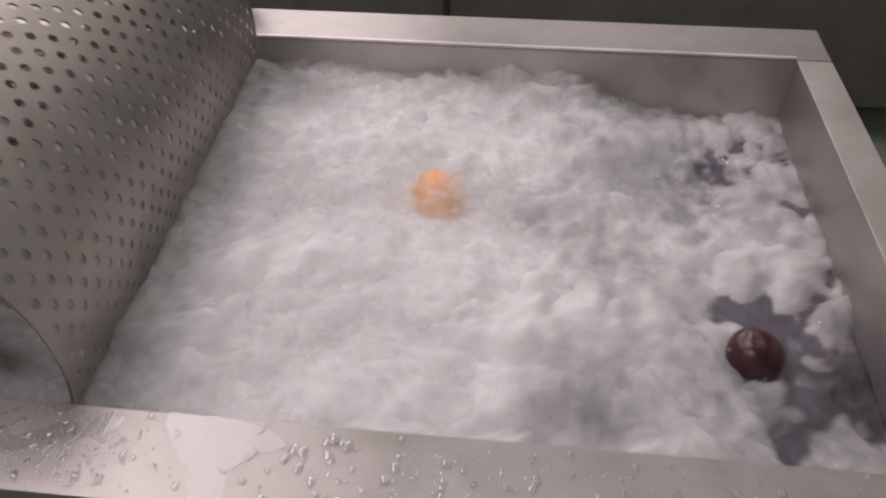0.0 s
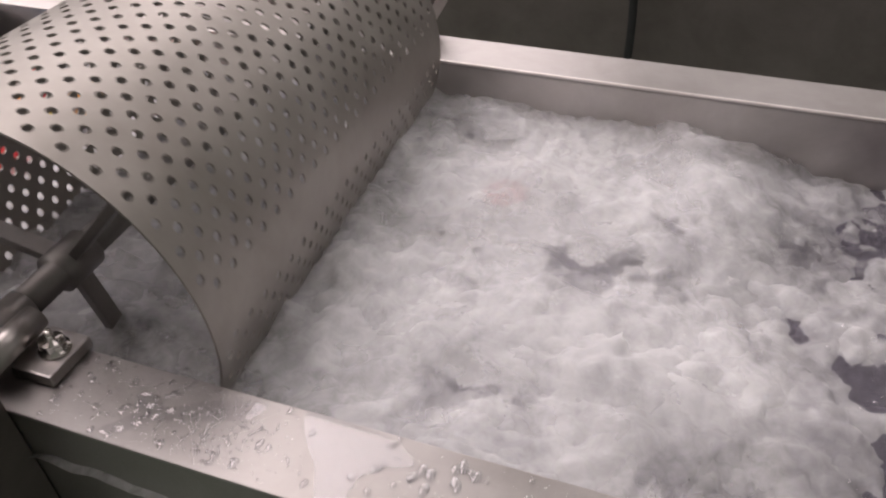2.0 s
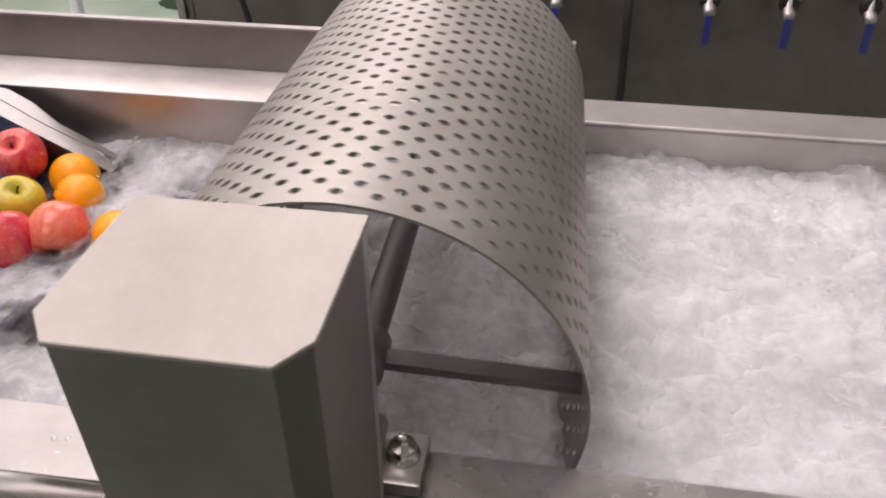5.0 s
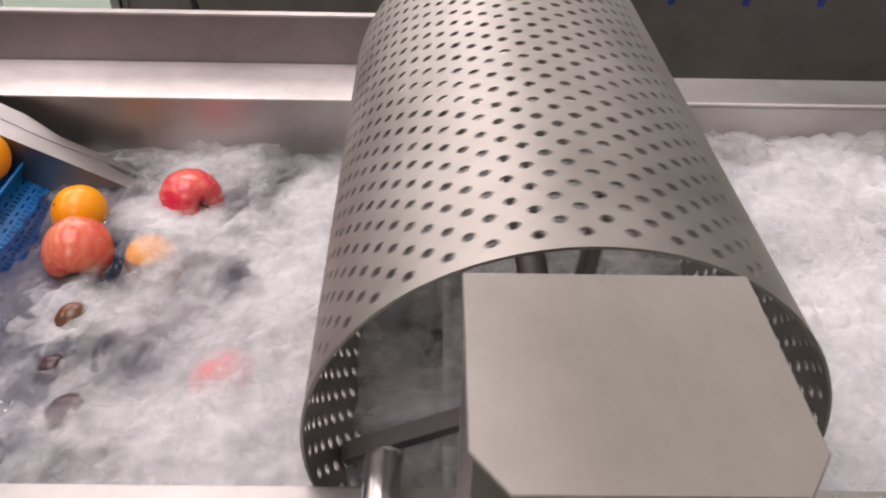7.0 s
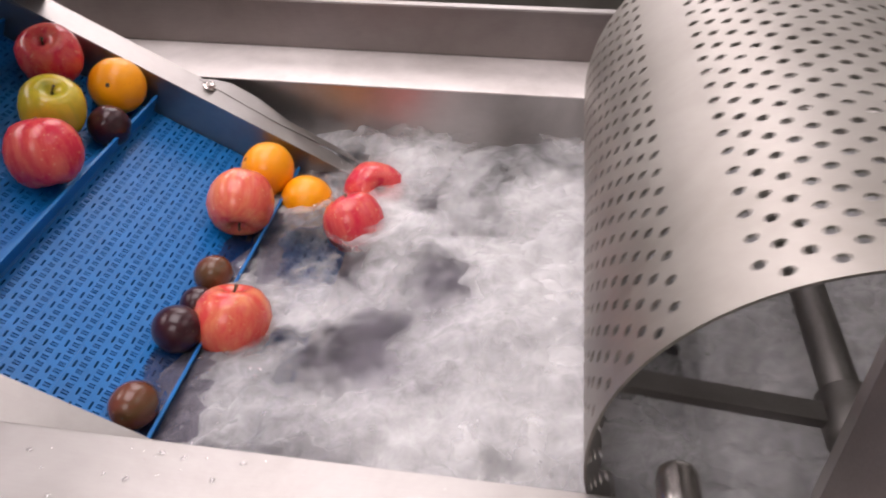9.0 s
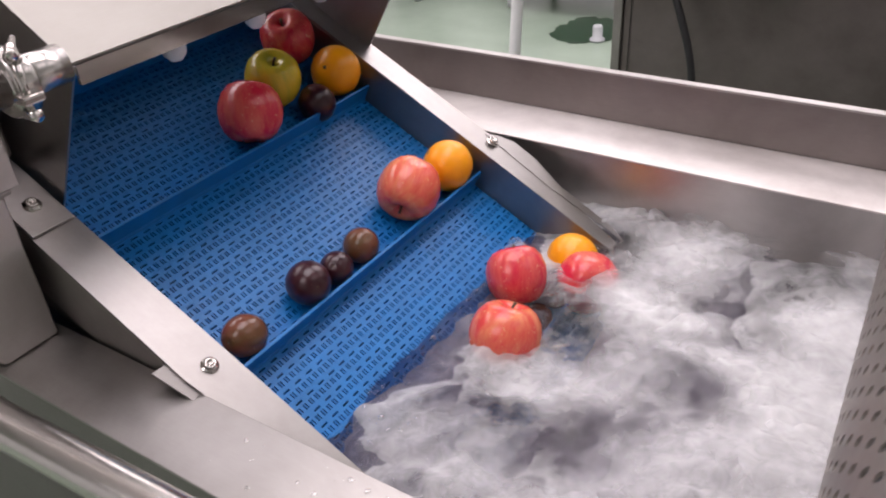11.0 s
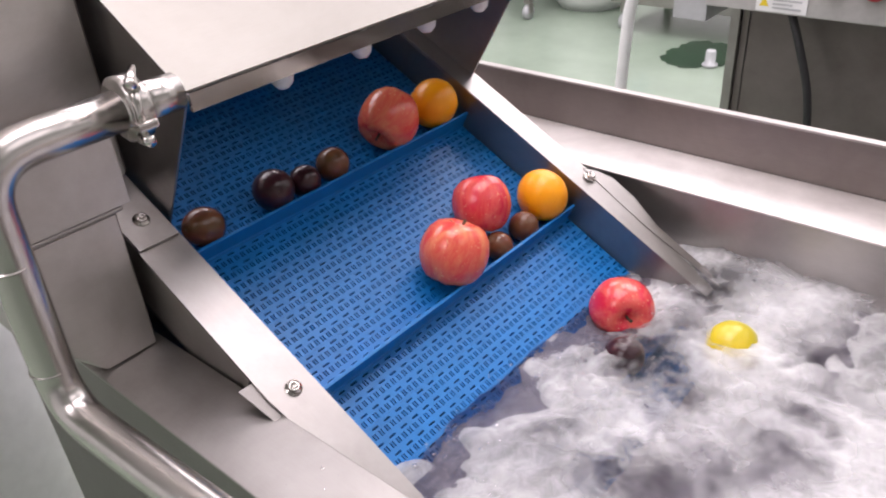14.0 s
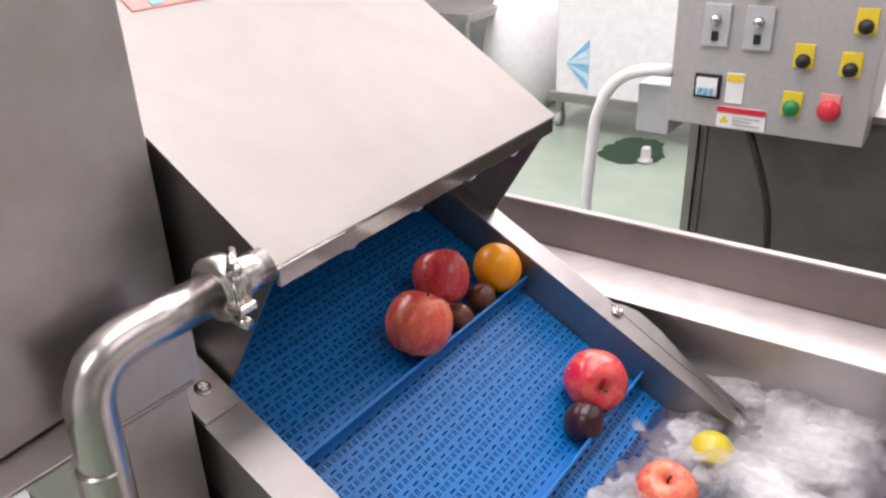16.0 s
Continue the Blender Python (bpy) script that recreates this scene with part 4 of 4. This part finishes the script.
add_fruit(apple(PALE_L, 0.038, APPLE), (40, 0, 0), None,
          ((0, 1.25, 0.25, -0.11), (1.2, 1.28, 0.22, -0.1), (1.5, 1.295, 0.222, -0.065), (2.0, 1.37, 0.431, -0.075), (2.4, 1.5, 0.43, -0.11), (3.1, 1.679, 0.404, -0.11), (3.5, 1.68, 0.43, -0.11),
           (4.1, 1.64, 0.456, -0.055), (4.3, 1.66, 0.45, -0.05), (5, 1.6, 0.4, -0.11), (16, 1.7, 0.4, -0.12)), 60)
add_fruit(plum("dark purple plum bobbing in dense foam", 0.026, PLUM), (0, 0, 0), None,
          ((0, 1.814, 0.169, -0.05), (0.5, 1.858, 0.186, -0.075), (1.2, 1.75, 0.25, -0.1), (2.2, 1.6, 0.36, -0.09), (2.5, 1.59, 0.382, -0.026), (2.7, 1.6, 0.259, -0.065), (3.0, 1.534, 0.206, -0.026),
           (3.2, 1.58, 0.19, -0.09), (3.5, 1.641, 0.197, -0.030), (3.9, 1.635, 0.396, -0.06), (4.3, 1.66, 0.41, -0.09), (16, 1.6, 0.3, -0.1)), 50)
add_fruit(plum("dark purple plum bobbing in dense foam", 0.023, PLUM), (30, 0, 0), None,
          ((0, 1.5, 0.2, -0.1), (0.5, 1.533, 0.250, -0.028), (0.9, 1.6, 0.24, -0.1), (2.2, 1.68, 0.22, -0.09), (2.5, 1.686, 0.220, -0.026), (2.7, 1.612, 0.176, -0.06), (3.1, 1.58, 0.17, -0.11), (16, 1.7, 0.2, -0.12)), 50)
# tossed in at the tank's end
add_fruit(apple(PALE_L, 0.039, APPLE_PALE), (10, -60, 0), None,
          ((0, 1.93, 0.50, 0.62), (0.1, 1.90, 0.49, 0.42), (0.2, 1.86, 0.47, 0.19), (0.3, 1.80, 0.46, 0.035), (0.4, 1.71, 0.43, -0.01), (0.55, 1.66, 0.40, -0.11), (16, 1.7, 0.35, -0.14)), 40)
add_fruit(orange("yellow-orange fruit dropping into foam", 0.031, ORANGE), (40, 0, 0), None,
          ((0, 1.90, 0.30, 0.62), (0.1, 1.88, 0.29, 0.36), (0.2, 1.86, 0.28, 0.06), (0.3, 1.76, 0.225, -0.03), (0.42, 1.72, 0.22, -0.12), (16, 1.72, 0.22, -0.14)), 40)
add_fruit(plum("dark purple plum in dark water", 0.026, PLUM), (10, 0, 0), None,
          ((0, 1.86, 0.36, -0.09), (0.2, 1.88, 0.36, -0.04), (0.3, 1.88, 0.36, -0.03), (0.4, 1.80, 0.37, -0.06), (0.5, 1.80, 0.37, -0.10), (0.7, 1.86, 0.31, -0.055), (1.0, 1.80, 0.3, -0.11), (1.2, 1.80, 0.36, -0.05), (1.4, 1.8, 0.3, -0.11), (16, 1.8, 0.3, -0.13)), 40)

# ---- water and foam ----


def sheet(name, x0, x1, y0, y1, res, height, material, label, category, z):
    nx, ny = int((x1 - x0) / res) + 1, int((y1 - y0) / res) + 1
    verts = [(x0 + i * (x1 - x0) / (nx - 1), y0 + j * (y1 - y0) / (ny - 1), 0.0) for i in range(nx) for j in range(ny)]
    verts = [(x, y, height(x, y)) for x, y, _ in verts]
    faces = [(i * ny + j, (i + 1) * ny + j, (i + 1) * ny + j + 1, i * ny + j + 1) for i in range(nx - 1) for j in range(ny - 1)]
    me = bpy.data.meshes.new(name)
    me.from_pydata(verts, [], faces)
    ob = link_mesh(name, me, material, None, "", True)
    ob.location.z = z
    return tagged(ob, label, category, kind="stuff")


def froth(seed, amp, scale, billow=0.8):
    """Rounded lumps of two sizes with creases between them, on a slow swell."""
    off = Vector((seed * 7.3, seed * 3.1, seed * 1.7))

    def f(x, y):
        p = Vector((x, y, 0)) * scale + off
        q = p + 0.5 * noise.noise_vector(p * 0.8)
        swell = noise.noise(p * 0.9)
        lump = abs(noise.noise(q * 1.7)) + 0.5 * abs(noise.noise(q * 3.9)) + 0.26 * noise.noise(q * 8.3) + 0.14 * noise.noise(q * 17.0) + 0.1
        return amp * (0.8 * swell + billow * (lump - 0.5))
    return f


tagged(sheet("water", -0.019, 1.916, 0.001, W - 0.001, 0.012, froth(1, 0.006, 9), WATER, "churning grey washing water", "water", -0.092), kind="structure")
FOAM_SHEETS = []


def fade(x, a, b):
    k = max(0.0, min(1.0, (x - a) / (b - a)))
    return k * k * (3 - 2 * k)


def dense(seed, amp, scale):
    f = froth(seed, amp, scale, 0.9)
    return lambda x, y: f(x, y) - 0.05 * fade(x + 0.10 * noise.noise(Vector((x * 6, y * 7, seed))), 1.53, 1.84)


def thin(seed, amp, scale):
    f = froth(seed, amp, scale, 0.9)
    return lambda x, y: f(x, y) + 0.012 * fade(x, 0.6, 0.85) - 0.028 * (1 - fade(x + 0.12 * (y - 0.3), 0.45, 0.64))


for i, (amp, z, mat) in enumerate(((0.015, -0.073, FOAM), (0.022, -0.052, FOAM_VEIL), (0.026, -0.049, FOAM_VEIL), (0.030, -0.047, FOAM_VEIL))):
    ob = sheet("foam", 0.98, 1.945, -0.052, W + 0.052, 0.0055, dense(11 + i, amp, 6.0 + 1.3 * i), mat, "dense white foam boiling on the water", "foam", z)
    FOAM_SHEETS.append((ob, i, 0.042, 0.012))
for i, (amp, z) in enumerate(((0.016, -0.075), (0.020, -0.077), (0.022, -0.079))):
    ob = sheet("foam", 0.40, 1.0, -0.052, W + 0.052, 0.0055, thin(31 + i, amp, 6.5 + i), FOAM_THIN, "thin ragged white foam swirling on the water", "foam", z)
    FOAM_SHEETS.append((ob, i + 5, 0.038, 0.008))
ob = sheet("foam", 0.60, 1.0, -0.052, W + 0.052, 0.0055, lambda x, y: thin(37, 0.02, 6)(x, y) - 0.04 * (1 - fade(x + 0.1 * noise.noise(Vector((x * 5, y * 6, 2))), 0.64, 0.82)), FOAM_BASE, "thick white foam beside the drum", "foam", -0.086)
FOAM_SHEETS.append((ob, 8, 0.026, 0.007))
ob = sheet("foam", 1.6, 1.925, -0.052, W + 0.052, 0.0055, froth(41, 0.014, 8, 0.9), FOAM_THIN, "thin ragged white foam near the tank end", "foam", -0.095)
FOAM_SHEETS.append((ob, 9, 0.027, 0.008))

# ---- loose bubbles ----


def dome(sides=10):
    """A half ball of unit radius: points and faces."""
    pts, faces = [(0.0, 0.0, 1.0)], []
    for j in range(1, 5):
        a = j * math.pi / 8
        pts += [(math.sin(a) * math.cos(2 * math.pi * k / sides), math.sin(a) * math.sin(2 * math.pi * k / sides), math.cos(a)) for k in range(sides)]
    faces += [(0, 1 + k, 1 + (k + 1) % sides) for k in range(sides)]
    for j in range(3):
        p = 1 + j * sides
        faces += [(p + k, p + sides + k, p + sides + (k + 1) % sides, p + (k + 1) % sides) for k in range(sides)]
    return pts, faces


def domes(name, spots, label, category):
    """One mesh of round-topped drops; each spot: x, y, z, length, width, height, turn."""
    pts, dfaces = dome()
    verts, faces = [], []
    for x, y, z, l, w, h, turn in spots:
        base, c, n = len(verts), math.cos(turn), math.sin(turn)
        verts += [(x + l * a * c - w * b * n, y + l * a * n + w * b * c, z + h * d) for a, b, d in pts]
        faces += [tuple(base + k for k in f) for f in dfaces]
    me = bpy.data.meshes.new(name)
    me.from_pydata(verts, [], faces)
    return tagged(link_mesh(name, me, DROP, None, "", True), label, category, kind="stuff")


def bubbles(seed, count, x0, x1, big):
    rng, spots = random.Random(seed), []
    cx, cy = 0.0, 0.0
    for i in range(count):
        if i % 9 == 0:
            cx, cy = x0 + (x1 - x0) * rng.random(), 0.05 + 0.48 * rng.random()
        x = min(x1, max(x0, cx + rng.gauss(0, 0.016)))
        y = min(0.54, max(0.04, cy + rng.gauss(0, 0.016)))
        r = 0.0006 + big * rng.random() ** 3
        spots.append((x, y, -0.086 + 0.01 * rng.random(), r, r, r, 0.0))
    return domes("bubbles", spots, "clear bubbles glistening on the water", "bubbles")


for i, (cnt, x0, x1, big) in enumerate(((240, 0.46, 0.62, 0.003), (160, 0.5, 0.85, 0.003), (160, 1.65, 1.88, 0.003))):
    FOAM_SHEETS.append((bubbles(60 + i, cnt, x0, x1, big), 20 + i, 0.02, 0.004))

# ---- drops on the rim ----


def drops():
    rng, spots = random.Random(5), []
    for _ in range(1000):
        x = 1.13 + 0.78 * rng.random() ** 1.3
        y = -0.072 + 0.066 * rng.random()
        r = 0.0006 + 0.0030 * rng.random() ** 5
        if 1.32 < x < 1.4 and rng.random() < 0.7:
            continue
        spots.append((x, y, 0.0002, r * (1 + 0.7 * rng.random()), r, r * 0.45, 1.2 + 1.2 * rng.random()))
    for _ in range(420):
        r = 0.0005 + 0.0012 * rng.random() ** 2
        spots.append((rng.gauss(1.27, 0.04), -0.070 + 0.062 * rng.random(), 0.0002, r * (1 + 0.9 * rng.random()), r, r * 0.5, 1.2 + 1.2 * rng.random()))
    for _ in range(26):
        r = 0.0022 + 0.0022 * rng.random()
        spots.append((1.40 + 0.13 * rng.random(), -0.066 + 0.056 * rng.random(), 0.0002, r * (1.1 + 0.6 * rng.random()), r, r * 0.42, 1.0 + 1.3 * rng.random()))
    for _ in range(60):
        r = 0.0006 + 0.002 * rng.random() ** 3
        spots.append((0.45 + 0.48 * rng.random(), -0.070 + 0.062 * rng.random(), 0.0002, r * 1.3, r, r * 0.4, 3 * rng.random()))
    return domes("water_drops", spots, "clear water drops scattered on the steel rim", "water drops")


def film(outline, rise=0.0018):
    """A flat film of water with a rounded, wandering edge."""
    pts = []
    n = len(outline)
    for i in range(n):
        a, b, c, d = (Vector((*outline[(i + k - 1) % n], 0)) for k in range(4))
        for q in range(6):
            u = q / 6
            p = 0.5 * (2 * b + (c - a) * u + (2 * a - 5 * b + 4 * c - d) * u * u + (3 * b - a - 3 * c + d) * u ** 3)
            w = noise.noise(p * 160) * 0.0016
            pts.append(p + Vector((w, noise.noise(p * 190 + Vector((5, 0, 0))) * 0.0016, 0)))
    bm = bmesh.new()
    m = len(pts)
    low = [bm.verts.new((p.x, p.y, 0.0002)) for p in pts]
    bm.faces.new(low)
    r = bmesh.ops.inset_region(bm, faces=list(bm.faces), thickness=0.0011, depth=rise * 0.7)
    inner = [f for f in bm.faces if f not in r["faces"]]
    bmesh.ops.inset_region(bm, faces=inner, thickness=0.0009, depth=rise * 0.3)
    bmesh.ops.recalc_face_normals(bm, faces=bm.faces)
    return bm


for shape in ([(1.187, -0.070), (1.205, -0.066), (1.225, -0.048), (1.262, -0.036), (1.290, -0.026), (1.300, -0.010), (1.275, -0.012), (1.248, -0.022), (1.226, -0.034), (1.214, -0.026), (1.196, -0.030), (1.204, -0.046)],
              [(1.333, -0.004), (1.345, -0.030), (1.362, -0.050), (1.372, -0.0715), (1.392, -0.0715), (1.392, -0.052), (1.402, -0.034), (1.425, -0.024), (1.415, -0.012), (1.38, -0.004)],
              [(1.508, -0.012), (1.518, -0.018), (1.520, -0.036), (1.527, -0.044), (1.516, -0.046), (1.508, -0.032), (1.503, -0.018)],
              [(1.735, -0.012), (1.742, -0.014), (1.744, -0.036), (1.752, -0.066), (1.745, -0.069), (1.738, -0.040)],
              [(0.56, -0.045), (0.60, -0.038), (0.66, -0.042), (0.70, -0.060), (0.74, -0.066), (0.735, -0.072), (0.69, -0.068), (0.65, -0.050), (0.60, -0.047)],
              [(0.80, -0.030), (0.84, -0.022), (0.90, -0.028), (0.93, -0.020), (0.94, -0.034), (0.90, -0.042), (0.86, -0.036), (0.82, -0.042)]):
    tagged(part("puddle", film(shape), PUDDLE, None, "", True), "thin clear film of water on the steel rim", "puddle")

drops()


def motions():
    # drum: one even turn
    rows = []
    for k in range(65):
        t = k * 0.25
        rows.append((t, pose(DX, DY0, DZ, 0, 24.4 + 136.2 * (t - 4.2), 0.9)))
    walk(drum, rows)
    # belt modules round their loop; every fourth carries a flight
    for i, ob in enumerate(MODULES):
        walk(ob, [(0.4 * k, on_loop(i * PITCH + BELT_V * (0.4 * k - 13.5) - BELT_LOW)) for k in range(41)])
    # fruit: floats, then rides up with the belt
    for n, (ob, turn, ride, swim, spin) in enumerate(FRUIT):
        rows, rng = [], random.Random(n)
        base = Euler([radians(a) for a in turn]).to_matrix().to_4x4()
        wob = Vector((rng.random() - 0.5, rng.random() - 0.5, rng.random() - 0.5)).normalized()
        pts = []
        if ride:
            t0, x, y, z = ride
            start = swim[-1][0] + 0.5 if swim else 0.0
            times = [start + k * 0.5 for k in range(40) if start + k * 0.5 < 16.0] + [16.0]
            low = (-0.066, -0.09, -0.08, -0.085, -0.1)[n] if n < 5 else -0.2
            pts = [(t, min(0.8, x - CA * BELT_V * (t - t0)), y, max(z + SA * BELT_V * (t - t0), low)) for t in times]
        if swim:
            pts = [(t, x, y, z - (0.026 if x < 1.0 else 0.034)) for t, x, y, z in swim] + pts
        if pts[0][0] > 0:
            pts.insert(0, (0.0, pts[0][1] + 0.05, pts[0][2], pts[0][3] - 0.03))
            if not ride:
                pts.insert(1, (pts[1][0] - 1.0, pts[1][1] + 0.05, pts[1][2], -0.2))
                pts[0] = (0.0, *pts[1][1:])
        if pts[-1][0] < 16.0:
            pts.append((16.0, *pts[-1][1:]))
        end = swim[-1][0] if swim else 0.0
        for t, x, y, z in pts:
            a = spin * math.sin(1.9 * min(t, end) + n) if ride else spin * math.sin(2.3 * t + n)
            a -= spin * math.sin(1.9 * end + n) if ride else 0.0
            rows.append((t, Matrix.Translation((x, y, z)) @ Matrix.Rotation(radians(a), 4, wob) @ base))
        walk(ob, rows)
    # foam sheets slide and heave through each other
    for ob, i, slide, heave in FOAM_SHEETS:
        z = ob.location.z
        rows, rng = [], random.Random(100 + i)
        for k in range(161):
            side = Vector((rng.random() - 0.5, rng.random() - 0.5)).normalized() * slide * rng.random() ** 0.5
            rows.append((k * 0.1, Matrix.Translation((side.x, side.y, z + heave * (2 * rng.random() - 1)))))
        walk(ob, rows)


motions()
